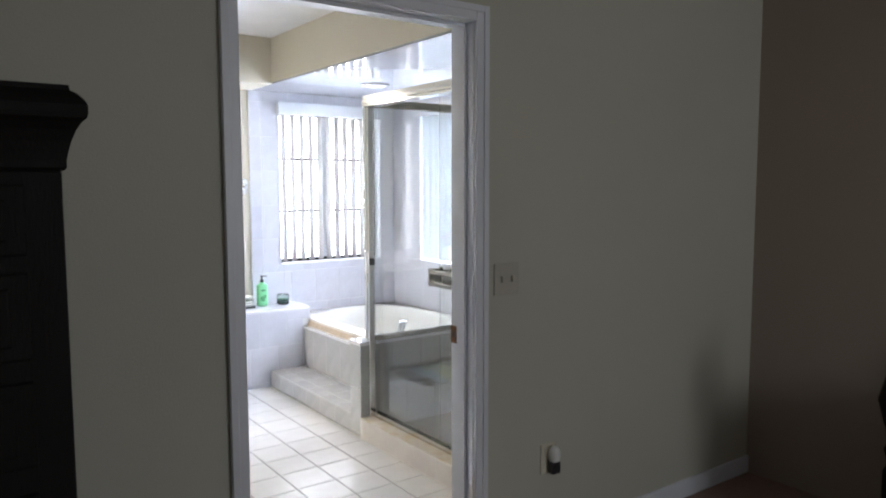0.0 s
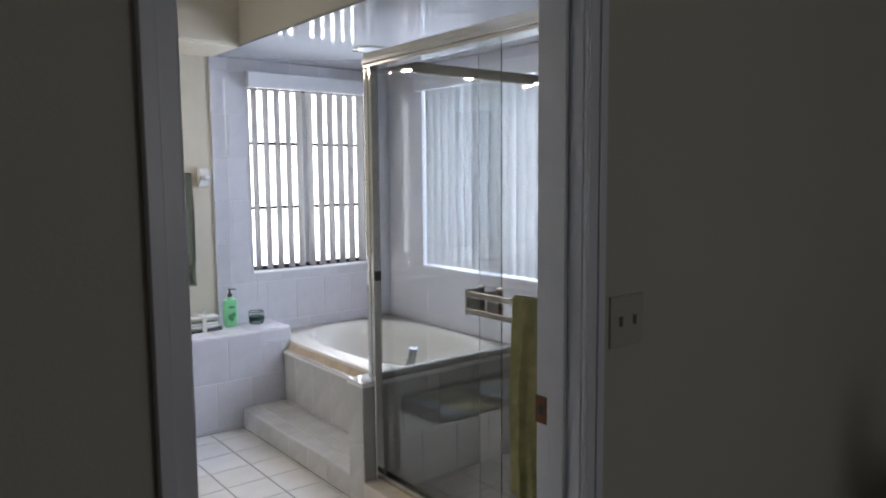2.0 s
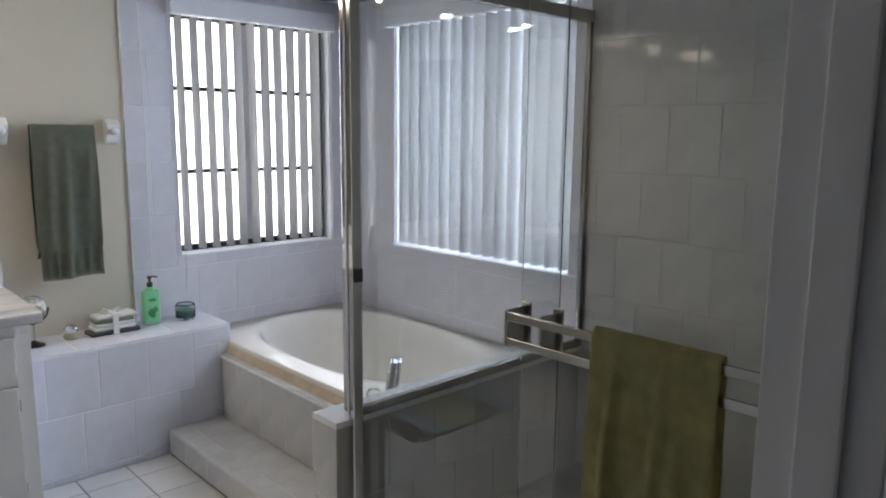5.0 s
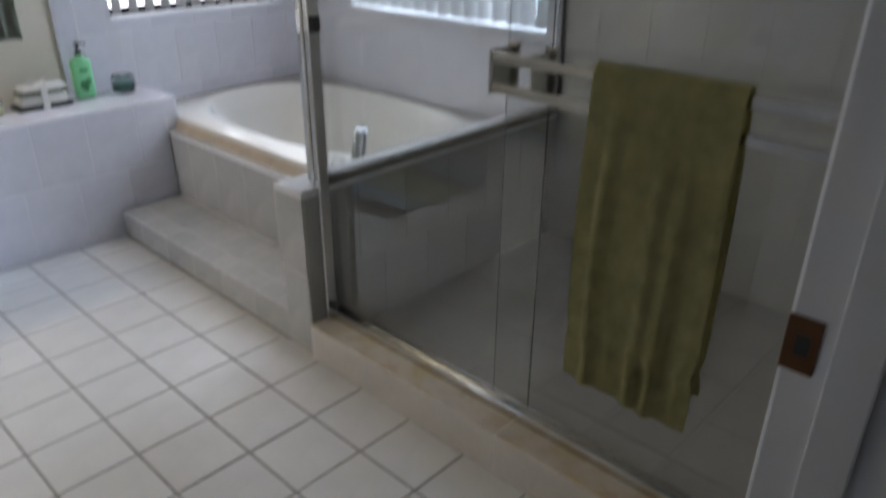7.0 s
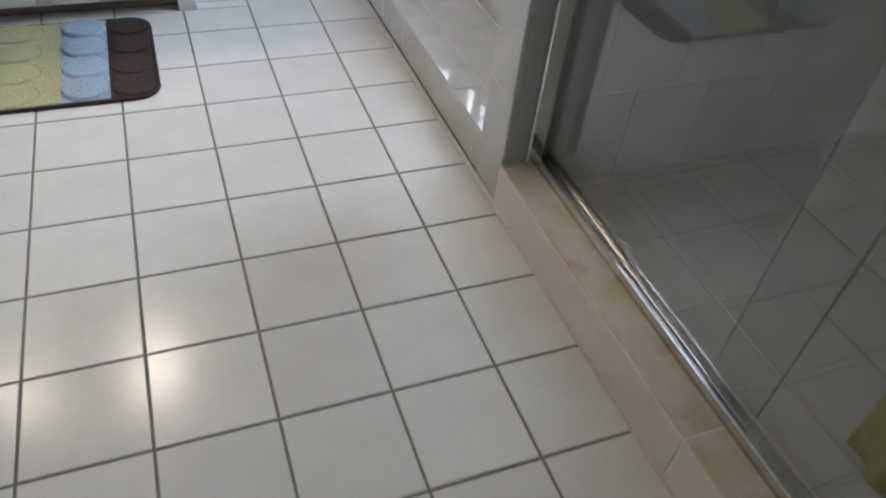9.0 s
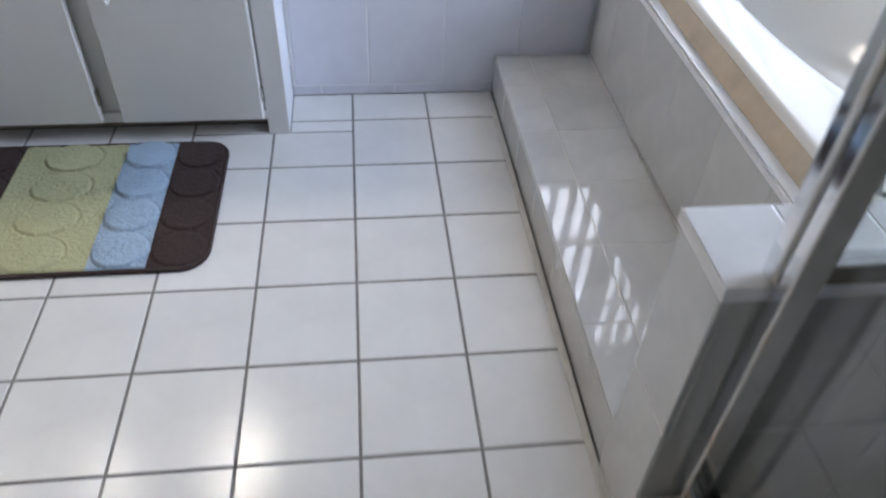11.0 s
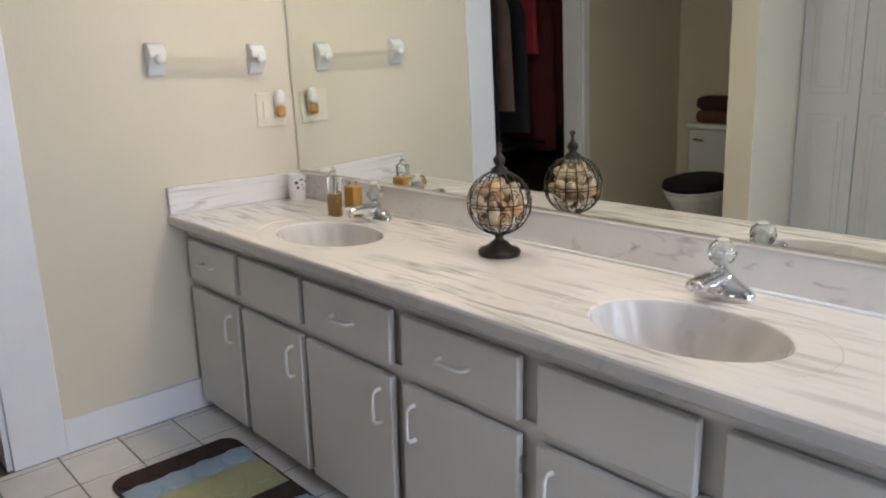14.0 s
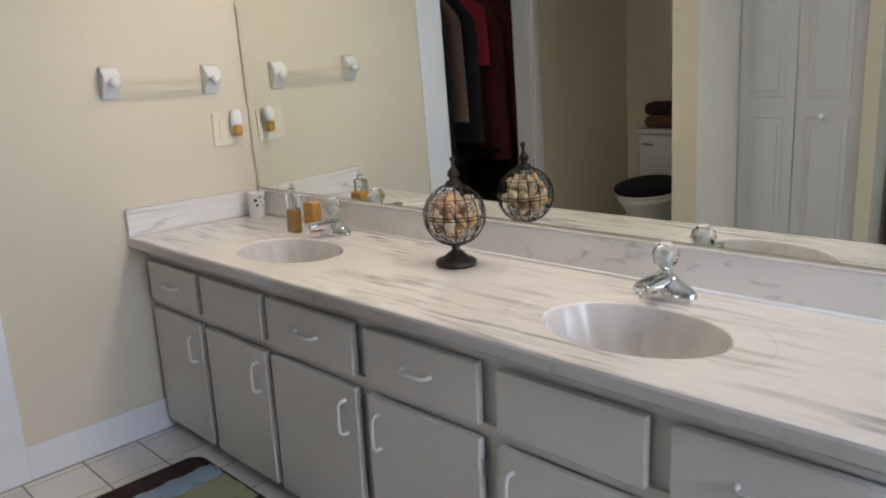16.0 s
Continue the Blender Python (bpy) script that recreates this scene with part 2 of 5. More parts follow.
M = dict(
    wall=mat("cream_paint", (0.615, 0.569, 0.466), 0.75, vary=0.04, scale=1.5, bump=0.25, bscale=160),
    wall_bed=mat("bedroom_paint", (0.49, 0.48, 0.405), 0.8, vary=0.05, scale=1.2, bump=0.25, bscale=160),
    wall_brown=mat("brown_paint", (0.36, 0.30, 0.25), 0.85, vary=0.06, scale=1.2, bump=0.25, bscale=160),
    # near-black base puts the unlit closet's gloom into its walls and ceiling
    closet_gloom=mat("gloomy_closet_paint", (0.10, 0.08, 0.08), 0.9),
    ceil=mat("ceiling_paint", (0.74, 0.74, 0.74), 0.85, bump=0.5, bscale=120),
    # white panel: the grey base carries the shade of its underside
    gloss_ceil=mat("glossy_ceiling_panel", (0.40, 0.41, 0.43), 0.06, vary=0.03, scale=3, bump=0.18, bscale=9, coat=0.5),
    trim=mat("white_trim_paint", (0.72, 0.74, 0.78), 0.35, vary=0.03),
    door_paint=mat("closet_door_paint", (0.56, 0.565, 0.58), 0.4, vary=0.03),
    tile=mat("wall_tile_glaze", (0.66, 0.66, 0.72), 0.09, vary=0.06, scale=9, per=0.035, bump=0.05, bscale=30),
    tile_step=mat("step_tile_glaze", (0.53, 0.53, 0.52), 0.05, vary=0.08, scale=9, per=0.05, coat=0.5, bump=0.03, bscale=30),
    # wall tile darkened: the shade inside the shower is in this colour
    tile_shower_shaded=mat("shaded_shower_tile_glaze", (0.44, 0.44, 0.42), 0.05, vary=0.08, scale=5, per=0.03, bump=0.02, bscale=30),
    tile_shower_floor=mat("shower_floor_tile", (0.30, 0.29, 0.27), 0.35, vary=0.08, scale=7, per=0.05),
    curb_top=mottled("stained_curb_stone"),
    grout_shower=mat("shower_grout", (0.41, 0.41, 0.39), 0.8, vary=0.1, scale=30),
    grout_step=mat("step_grout", (0.58, 0.56, 0.52), 0.8, vary=0.1, scale=30),
    grout_w=mat("pale_grout", (0.74, 0.74, 0.76), 0.9, vary=0.1, scale=30),
    tile_floor=mat("floor_tile_glaze", (0.66, 0.65, 0.63), 0.20, vary=0.05, scale=7, per=0.035, bump=0.06, bscale=40),
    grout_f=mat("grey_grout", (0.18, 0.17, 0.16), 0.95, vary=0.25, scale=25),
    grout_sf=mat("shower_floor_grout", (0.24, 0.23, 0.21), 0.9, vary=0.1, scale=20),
    grout_tan=mat("tan_grout", (0.50, 0.42, 0.32), 0.9, vary=0.15, scale=18),
    curb=mat("curb_tile", (0.66, 0.62, 0.58), 0.3, vary=0.10, scale=5),
    carpet=mat("carpet", (0.30, 0.20, 0.16), 1.0, vary=0.2, scale=60, bump=1.0, bscale=400),
    tub=mat("tub_acrylic", (0.74, 0.72, 0.67), 0.12, vary=0.015, coat=0.4),
    gunmetal=mat("dark_channel_metal", (0.16, 0.16, 0.15), 0.35, 0.8, vary=0.08),
    chrome=mat("chrome", (0.78, 0.79, 0.80), 0.08, 1.0, vary=0.03),
    nickel=mat("brushed_metal", (0.50, 0.49, 0.46), 0.22, 1.0, vary=0.08, scale=14),
    dark_metal=mat("dark_window_metal", (0.03, 0.03, 0.03), 0.5),
    cabinet=mat("cabinet_paint", (0.64, 0.63, 0.61), 0.38, vary=0.03, scale=3, bump=0.08, bscale=60),
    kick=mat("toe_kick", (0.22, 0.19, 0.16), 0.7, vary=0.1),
    ceramic=mat("white_ceramic", (0.70, 0.72, 0.73), 0.12, vary=0.02, coat=0.4),
    plastic=mat("white_plastic", (0.76, 0.76, 0.74), 0.35, vary=0.02),
    plate=mat("ivory_plastic", (0.66, 0.62, 0.50), 0.4, vary=0.02),
    iron=mat("black_iron", (0.022, 0.018, 0.015), 0.4, 0.4, vary=0.2, scale=50),
    shell_a=mat("shell_cream", (0.50, 0.41, 0.29), 0.5, vary=0.25, scale=60, per=0.1),
    shell_b=mat("shell_orange", (0.66, 0.40, 0.18), 0.5, vary=0.25, scale=60),
    shell_c=mat("shell_brown", (0.40, 0.24, 0.15), 0.5, vary=0.3, scale=60),
    olive=mat("olive_terry", (0.46, 0.44, 0.22), 1.0, vary=0.22, scale=25, bump=1.0, bscale=500),
    sage=mat("sage_terry", (0.21, 0.225, 0.175), 1.0, vary=0.12, scale=40, bump=1.0, bscale=500),
    rug_brown=mat("rug_brown", (0.034, 0.018, 0.015), 1.0, vary=0.25, scale=60, bump=1.2, bscale=420),
    rug_blue=mat("rug_blue", (0.29, 0.38, 0.48), 1.0, vary=0.06, scale=30, bump=1.0, bscale=300),
    rug_green=mat("rug_green", (0.37, 0.37, 0.21), 1.0, vary=0.06, scale=30, bump=1.0, bscale=300),
    mirror=mat("mirror_silver", (0.86, 0.89, 0.85), 0.005, 1.0, vary=0.0),
    wood=mat("black_stained_wood", (0.006, 0.005, 0.004), 0.65, spec=0.2, vary=0.3, scale=5, bump=0.3, bscale=40, stretch=(6, 6, 1)),
    green_bottle=mat("green_plastic", (0.20, 0.56, 0.28), 0.3, vary=0.05),
    bottle_dark_green=mat("dark_green_plastic", (0.10, 0.40, 0.07), 0.35, vary=0.05),
    label_white=mat("label_green", (0.06, 0.25, 0.10), 0.4),
    dark_plastic=mat("dark_plastic", (0.02, 0.02, 0.025), 0.3),
    wax=mat("green_wax", (0.03, 0.13, 0.09), 0.3),
    amber=mat("amber_soap", (0.46, 0.25, 0.06), 0.15, vary=0.1),
    red_cloth=mat("red_cloth", (0.30, 0.02, 0.035), 0.9, vary=0.2, bump=0.5),
    maroon=mat("maroon_cloth", (0.08, 0.01, 0.015), 0.9, vary=0.2, bump=0.5),
    tan_cloth=mat("tan_cloth", (0.14, 0.09, 0.07), 0.9, vary=0.2, bump=0.5),
    black_cloth=mat("black_fleece", (0.010, 0.011, 0.016), 1.0, vary=0.3, bump=1.0, bscale=300),
    brown_terry=mat("dark_brown_terry", (0.030, 0.014, 0.009), 1.0, vary=0.2, bump=1.0, bscale=300),
    tan_terry=mat("tan_terry", (0.12, 0.055, 0.03), 1.0, vary=0.2, bump=1.0, bscale=300),
    linen=mat("white_linen", (0.66, 0.66, 0.62), 0.95, vary=0.08, bump=0.8, bscale=300),
    grey_cloth=mat("charcoal_cloth", (0.07, 0.075, 0.07), 0.95, vary=0.15, bump=0.8, bscale=300),
    # second marble is a darker copy that holds the shade of bowls and front edge
    vane=vane_material(), marble=marble(), marble_shaded=marble((5.0, 4.0, 5.0), 0.56, 0.40, "shaded_marble", (0.54, 0.53, 0.52)), marble_side=marble((14.0, 1.5, 14.0), 0.48, 0.34, "side_splash_marble"), marble_back=marble((5.0, 9.0, 12.0), 0.57, 0.32, "backsplash_marble"),
    shower_glass=pane_glass("shower_glass", (0.90, 0.915, 0.91)),
    window_pane=pane_glass("window_pane_glass", (0.95, 0.97, 0.97)),
    clear=glass("clear_acrylic"), bulb=emit("lamp_face", (1.0, 0.88, 0.70), 40),
    lens=mat("frosted_lens", (0.6, 0.6, 0.6), 0.3),
)


# ---- mesh helpers ----
def mesh_object(name, bm, material, parent=None, label="", at=(0, 0, 0), smooth=False):
    me = bpy.data.meshes.new(name)
    bmesh.ops.recalc_face_normals(bm, faces=bm.faces)
    bm.to_mesh(me)
    bm.free()
    me.materials.append(material)
    if smooth:
        me.polygons.foreach_set("use_smooth", [True] * len(me.polygons))
    ob = new(name, me)
    ob.location = at
    ob.parent = parent
    return tagged(ob, label)


def thing(name, at, label, category, group=""):
    ob = new(name)
    ob.location = at
    ob.empty_display_size = 0.05
    return tagged(ob, label, category, group)


def structure(name, bm, material, label="", smooth=False):
    return tagged(mesh_object(name, bm, material, None, label, smooth=smooth), kind="structure")


def box(bm, x0, x1, y0, y1, z0, z1, bevel=0.0, seg=2):
    vs = [bm.verts.new((x, y, z)) for z in (z0, z1) for x, y in ((x0, y0), (x1, y0), (x1, y1), (x0, y1))]
    fs = [bm.faces.new([vs[i] for i in f]) for f in ((0, 3, 2, 1), (4, 5, 6, 7), (0, 1, 5, 4), (1, 2, 6, 5), (2, 3, 7, 6), (3, 0, 4, 7))]
    if bevel:
        es = list({e for f in fs for e in f.edges})
        bmesh.ops.bevel(bm, geom=es, offset=bevel, segments=seg, affect="EDGES", profile=0.5)
    return bm


def boxes(*rows, bevel=0.0):
    bm = bmesh.new()
    for r in rows:
        box(bm, *r, bevel=bevel)
    return bm


def lathe(profile, n=24, bm=None, at=(0, 0, 0), tilt=None):
    bm = bm or bmesh.new()
    m = Matrix.Translation(at) @ (tilt or Matrix.Identity(4))
    rings = []
    for r, z in profile:
        if r < 1e-5:
            rings.append([bm.verts.new(m @ Vector((0, 0, z)))])
        else:
            rings.append([bm.verts.new(m @ Vector((r * math.cos(a), r * math.sin(a), z))) for a in (2 * math.pi * i / n for i in range(n))])
    for a, b in zip(rings, rings[1:]):
        for i in range(n):
            j = (i + 1) % n
            q = [a[0]] if len(a) == 1 else [a[i], a[j]]
            q += [b[0]] if len(b) == 1 else [b[j], b[i]]
            if len(q) > 2:
                bm.faces.new(q)
    return bm


def tube(points, r, n=8, bm=None, closed=False):
    bm = bm or bmesh.new()
    pts = [Vector(p) for p in points]
    rings, up = [], Vector((0.13, 0.31, 0.94))
    for i, p in enumerate(pts):
        if closed:
            d = pts[(i + 1) % len(pts)] - pts[i - 1]
        else:
            d = pts[min(i + 1, len(pts) - 1)] - pts[max(i - 1, 0)]
        d.normalize()
        s = d.cross(up)
        if s.length < 0.1:
            s = d.cross(Vector((1, 0, 0)))
        s.normalize()
        u = s.cross(d)
        rr = r[i] if isinstance(r, (list, tuple)) else r
        rings.append([bm.verts.new(p + rr * (math.cos(a) * s + math.sin(a) * u)) for a in (2 * math.pi * k / n for k in range(n))])
    pairs = list(zip(rings, rings[1:])) + ([(rings[-1], rings[0])] if closed else [])
    for a, b in pairs:
        for k in range(n):
            bm.faces.new((a[k], a[(k + 1) % n], b[(k + 1) % n], b[k]))
    if not closed:
        bm.faces.new(rings[0][::-1])
        bm.faces.new(rings[-1])
    return bm


def arc(fn, n):
    return [fn(i / n) for i in range(n + 1)]


def grid(nu, nv, fn, bm=None):
    bm = bm or bmesh.new()
    vs = [[bm.verts.new(fn(i / nu, j / nv)) for i in range(nu + 1)] for j in range(nv + 1)]
    for j in range(nv):
        for i in range(nu):
            bm.faces.new((vs[j][i], vs[j][i + 1], vs[j + 1][i + 1], vs[j + 1][i]))
    return bm


# ---- large structure ----
XW, XE, YN, YS = -2.69, 1.65, 0.453, -2.62
ZC, ZL = 2.44, 2.13
W1 = (0.632, 1.512, 0.832, 2.0)
W2 = (-1.105, 0.05, 0.84, 2.0)
NI = (-2.24, -1.99, 1.36, 1.685)
structure("floor", boxes((XW - 0.12, XE + 0.18, YS - 0.13, YN + 0.18, -0.12, -0.004)), M["grout_f"], "grey grouted bathroom slab under white tile")
structure("bedroom_floor", boxes((-3.6, 1.84, -7.5, YS - 0.13, -0.12, -0.002)), M["carpet"], "pinkish brown bedroom carpet")
structure("closet_floor", boxes((-4.4, XW - 0.12, -2.6, 0.2, -0.12, -0.002)), M["carpet"], "dark brown carpet of the walk-in closet")
structure("wall_north", boxes((XW - 0.12, W1[0], YN, YN + 0.18, -0.12, ZC), (W1[1], XE + 0.18, YN, YN + 0.18, -0.12, ZC),
                              (W1[0], W1[1], YN, YN + 0.18, -0.12, W1[2]), (W1[0], W1[1], YN, YN + 0.18, W1[3], ZC)), M["wall"], "cream painted wall with a tiled tub corner")
structure("wall_east", boxes((XE, XE + 0.18, W2[1], YN, -0.12, ZC), (XE, XE + 0.18, NI[1], W2[0], -0.12, ZC), (XE, XE + 0.18, YS - 0.12, NI[0], -0.12, ZC),
                             (XE, XE + 0.18, W2[0], W2[1], -0.12, W2[2]), (XE, XE + 0.18, W2[0], W2[1], W2[3], ZC),
                             (XE, XE + 0.18, NI[0], NI[1], -0.12, NI[2]), (XE, XE + 0.18, NI[0], NI[1], NI[3], ZC),
                             (XE + 0.10, XE + 0.18, NI[0], NI[1], NI[2], NI[3])), M["grout_w"], "tiled outer wall of tub and shower")
DX0, DX1, DZ = -0.876, 0.0, 2.02
structure("wall_south", boxes((XW - 0.12, DX0, YS - 0.12, YS, -0.12, ZC), (DX1, XE + 0.18, YS - 0.12, YS, -0.12, ZC), (DX0, DX1, YS - 0.12, YS, DZ, ZC)),
          M["wall"], "cream painted wall with the bedroom doorway")
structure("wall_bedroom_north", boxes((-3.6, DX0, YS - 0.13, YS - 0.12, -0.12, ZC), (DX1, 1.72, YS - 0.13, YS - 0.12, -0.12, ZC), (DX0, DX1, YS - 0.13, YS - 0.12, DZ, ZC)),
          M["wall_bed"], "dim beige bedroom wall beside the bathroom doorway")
structure("wall_bedroom_east", boxes((1.72, 1.84, -7.5, YS - 0.12, -0.12, ZC)), M["wall_brown"], "brown painted bedroom wall")
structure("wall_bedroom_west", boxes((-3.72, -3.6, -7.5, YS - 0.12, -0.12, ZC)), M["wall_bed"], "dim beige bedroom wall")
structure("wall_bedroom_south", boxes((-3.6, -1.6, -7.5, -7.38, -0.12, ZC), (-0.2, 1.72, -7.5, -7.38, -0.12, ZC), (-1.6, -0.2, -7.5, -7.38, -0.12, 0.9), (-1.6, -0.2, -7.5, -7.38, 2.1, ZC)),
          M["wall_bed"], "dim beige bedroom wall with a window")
CY0, CY1 = -1.515, -0.744
structure("wall_west", boxes((XW - 0.12, XW, YS, CY0, -0.12, ZC), (XW - 0.12, XW, CY1, YN, -0.12, ZC), (XW - 0.12, XW, CY0, CY1, 2.02, ZC)), M["wall"], "cream painted wall with the closet doorway")
structure("wall_closet", boxes((-4.4, -4.3, -2.6, 0.2, -0.12, ZC), (-4.3, XW - 0.12, -2.6, -2.5, -0.12, ZC), (-4.3, XW - 0.12, 0.1, 0.2, -0.12, ZC)), M["closet_gloom"], "closet walls with the gloom in their colour")
structure("wall_toilet_partition", boxes((-1.645, -1.52, YS, -1.2, -0.004, ZC)), M["wall"], "cream painted partition beside the toilet")
structure("wall_linen_closet", boxes((-0.95, -0.885, YS, -1.65, -0.004, ZC), (-1.52, -0.95, -1.75, -1.65, 2.03, ZC)), M["wall"], "cream painted wall round the linen closet")
structure("ceiling", boxes((XW - 0.12, XE + 0.18, YS - 0.13, YN + 0.18, ZC, ZC + 0.1)), M["ceil"], "white textured ceiling")
structure("ceiling_bedroom", boxes((-3.72, 1.84, -7.5, YS - 0.13, ZC, ZC + 0.1)), M["ceil"], "white textured bedroom ceiling")
structure("ceiling_closet", boxes((-4.4, XW - 0.12, -2.6, 0.2, ZC, ZC + 0.1)), M["closet_gloom"], "closet ceiling with the gloom in its colour")
structure("ceiling_soffit", boxes((0.42, XE, YS, YN, ZL + 0.012, ZC), (XW, 0.42, 0.06, YN, ZL + 0.012, ZC)), M["wall"], "cream painted dropped soffit")
structure("ceiling_panel", boxes((0.425, XE, YS, YN, ZL, ZL + 0.012)), M["gloss_ceil"], "glossy white soffit panel over tub and shower, underside shade in its grey")
structure("ceiling_panel_vanity", boxes((XW, 0.425, 0.065, YN, ZL, ZL + 0.012)), M["wall"], "cream painted underside of the vanity soffit")

# door frames and skirting
def casing(name, x0, x1, y, z, side, w=0.07, th=0.016):
    ya, yb = (y - th, y) if side < 0 else (y, y + th)
    bm = boxes((x0 - w, x0, ya, yb, 0, z + w), (x1, x1 + w, ya, yb, 0, z + w), (x0, x1, ya, yb, z, z + w), bevel=0.004)
    ym = (ya - 0.006, ya) if side < 0 else (yb, yb + 0.006)
    box(bm, x0 - w, x0 - w + 0.022, ym[0], ym[1], 0, z + w, 0.002)
    box(bm, x1 + w - 0.022, x1 + w, ym[0], ym[1], 0, z + w, 0.002)
    box(bm, x0 - w + 0.022, x1 + w - 0.022, ym[0], ym[1], z + w - 0.022, z + w, 0.002)
    return structure(name, bm, M["trim"], "white painted moulded door casing")


casing("trim_bedroom_side", -0.856, -0.030, YS - 0.13, 1.99, -1, 0.052)
structure("trim_bath_side", boxes((-0.009, 0.045, YS, YS + 0.008, 0, 2.05), (-0.856, -0.030, YS, YS + 0.016, 1.99, 2.05), bevel=0.004), M["trim"], "white painted moulded door casing")
bm = boxes((DX0, -0.856, YS - 0.13, YS, 0, 1.99), (-0.030, DX1, YS - 0.13, YS, 0, 1.99), (DX0, DX1, YS - 0.13, YS, 1.99, DZ), bevel=0.002)
box(bm, -0.856, -0.846, YS - 0.09, YS - 0.045, 0, 1.978, 0.002)
box(bm, -0.040, -0.030, YS - 0.09, YS - 0.045, 0, 1.978, 0.002)
box(bm, -0.846, -0.037, YS - 0.09, YS - 0.045, 1.978, 1.99, 0.002)
structure("door_jamb", bm, M["trim"], "white painted door jamb with stop")
structure("threshold", boxes((-0.856, -0.025, YS - 0.13, YS + 0.004, -0.004, 0.006), bevel=0.002), M["grout_tan"], "tan stone threshold")
bm = boxes((XW, XW + 0.016, CY1, CY1 + 0.17, 0, 2.10), (XW, XW + 0.016, CY0 - 0.06, CY0, 0, 2.10), (XW, XW + 0.016, CY0, CY1, 2.0, 2.10), bevel=0.004)
box(bm, XW - 0.12, XW, CY1 - 0.018, CY1, 0, 2.0, 0.002)
box(bm, XW - 0.12, XW, CY0, CY0 + 0.018, 0, 2.0, 0.002)
box(bm, XW - 0.12, XW, CY0, CY1, 2.0, 2.02)
structure("trim_closet", bm, M["trim"], "white painted closet door frame")
structure("baseboard", boxes((XW, XW + 0.014, CY1 + 0.17, 0.0, 0, 0.125), (XW, XW + 0.014, YS, CY0 - 0.06, 0, 0.10), (XW + 0.014, -1.645, YS, YS + 0.014, 0, 0.10),
                             (0.072, 0.386, YS, YS + 0.014, 0, 0.10), bevel=0.003), M["trim"], "white painted skirting board")
structure("baseboard_bedroom", boxes((0.07, 1.72, YS - 0.144, YS - 0.13, 0, 0.085), (-3.6, -0.93, YS - 0.144, YS - 0.13, 0, 0.085), bevel=0.003), M["trim"], "white painted bedroom skirting")


# ---- windows ----
def window(name, horizontal, a0, a1, z0, z1, inner, muntins, mull):
    """A window in the wall: inner is the coordinate of the frame's room side; horizontal windows run along x."""
    def put(bm, a, b, c, d, e, g, bevel=0.0):
        if horizontal:
            box(bm, a, b, c, d, e, g, bevel)
        else:
            box(bm, c, d, a, b, e, g, bevel)
    t = tagged(new(name), "aluminium framed slider with dark glazing bars", "window", kind="structure")
    f = bmesh.new()
    for r in ((a0, a1, inner, inner + 0.04, z0, z0 + 0.035), (a0, a1, inner, inner + 0.04, z1 - 0.03, z1), (a0, a0 + 0.012, inner, inner + 0.04, z0 + 0.035, z1 - 0.03),
              (a1 - 0.012, a1, inner, inner + 0.04, z0 + 0.035, z1 - 0.03)):
        put(f, *r)
    for zm in muntins:
        for s0, s1 in ((a0 + 0.012, mull[0]), (mull[1], a1 - 0.012)):
            put(f, s0, s1, inner + 0.012, inner + 0.024, zm - 0.011, zm + 0.011)
    # dark strip added to cover the lit reveal and stand in for its shade
    put(f, a1 - 0.030, a1 - 0.018, inner - 0.050, inner, z0 + 0.012, z1 - 0.03)
    mesh_object("window_frame", f, M["dark_metal"], t, "dark window frame, glazing bars and added reveal shade strip")
    m = bmesh.new()
    put(m, mull[0], mull[1], inner - 0.004, inner + 0.036, z0 + 0.035, z1 - 0.03, 0.003)
    mesh_object("mullion", m, M["trim"], t, "white centre mullion")
    for s0, s1 in ((a0 + 0.012, mull[0]), (mull[1], a1 - 0.012)):
        g = bmesh.new()
        put(g, s0, s1, inner + 0.026, inner + 0.030, z0 + 0.035, z1 - 0.03)
        mesh_object("pane", g, M["window_pane"], t, "clear window pane").visible_shadow = False
    s = bmesh.new()
    put(s, a0, a1, inner - 0.112, inner, z0 - 0.001, z0 + 0.008, 0.002)
    for r in ((a0, a0 + 0.004), (a1 - 0.004, a1)):
        put(s, r[0], r[1], inner - 0.10, inner, z0 + 0.008, z1)
    mesh_object("window_sill", s, M["trim"], t, "white tiled sill and reveals")
    return t


window("window_1", True, W1[0], W1[1], W1[2], W1[3], 0.555, (1.235, 1.64), (1.022, 1.08))
window("window_2", False, W2[0], W2[1], W2[2], W2[3], 1.752, (1.235, 1.64), (-0.60, -0.555))
structure("sill_nose", boxes((1.622, 1.6395, -1.17, 0.048, 0.832, 0.846), bevel=0.003), M["trim"], "white sill nosing over the tub")
# unseen window, added in the bedroom's back wall
bw = tagged(new("window_3"), "bedroom window added out of view", "window", kind="structure")
mesh_object("window_frame", boxes((-1.6, -0.2, -7.44, -7.40, 0.9, 0.94), (-1.6, -0.2, -7.44, -7.40, 2.06, 2.1), (-1.6, -1.56, -7.44, -7.40, 0.94, 2.06), (-0.24, -0.2, -7.44, -7.40, 0.94, 2.06)), M["trim"], bw)
mesh_object("pane", boxes((-1.56, -0.24, -7.43, -7.424, 0.94, 2.06)), M["window_pane"], bw).visible_shadow = False


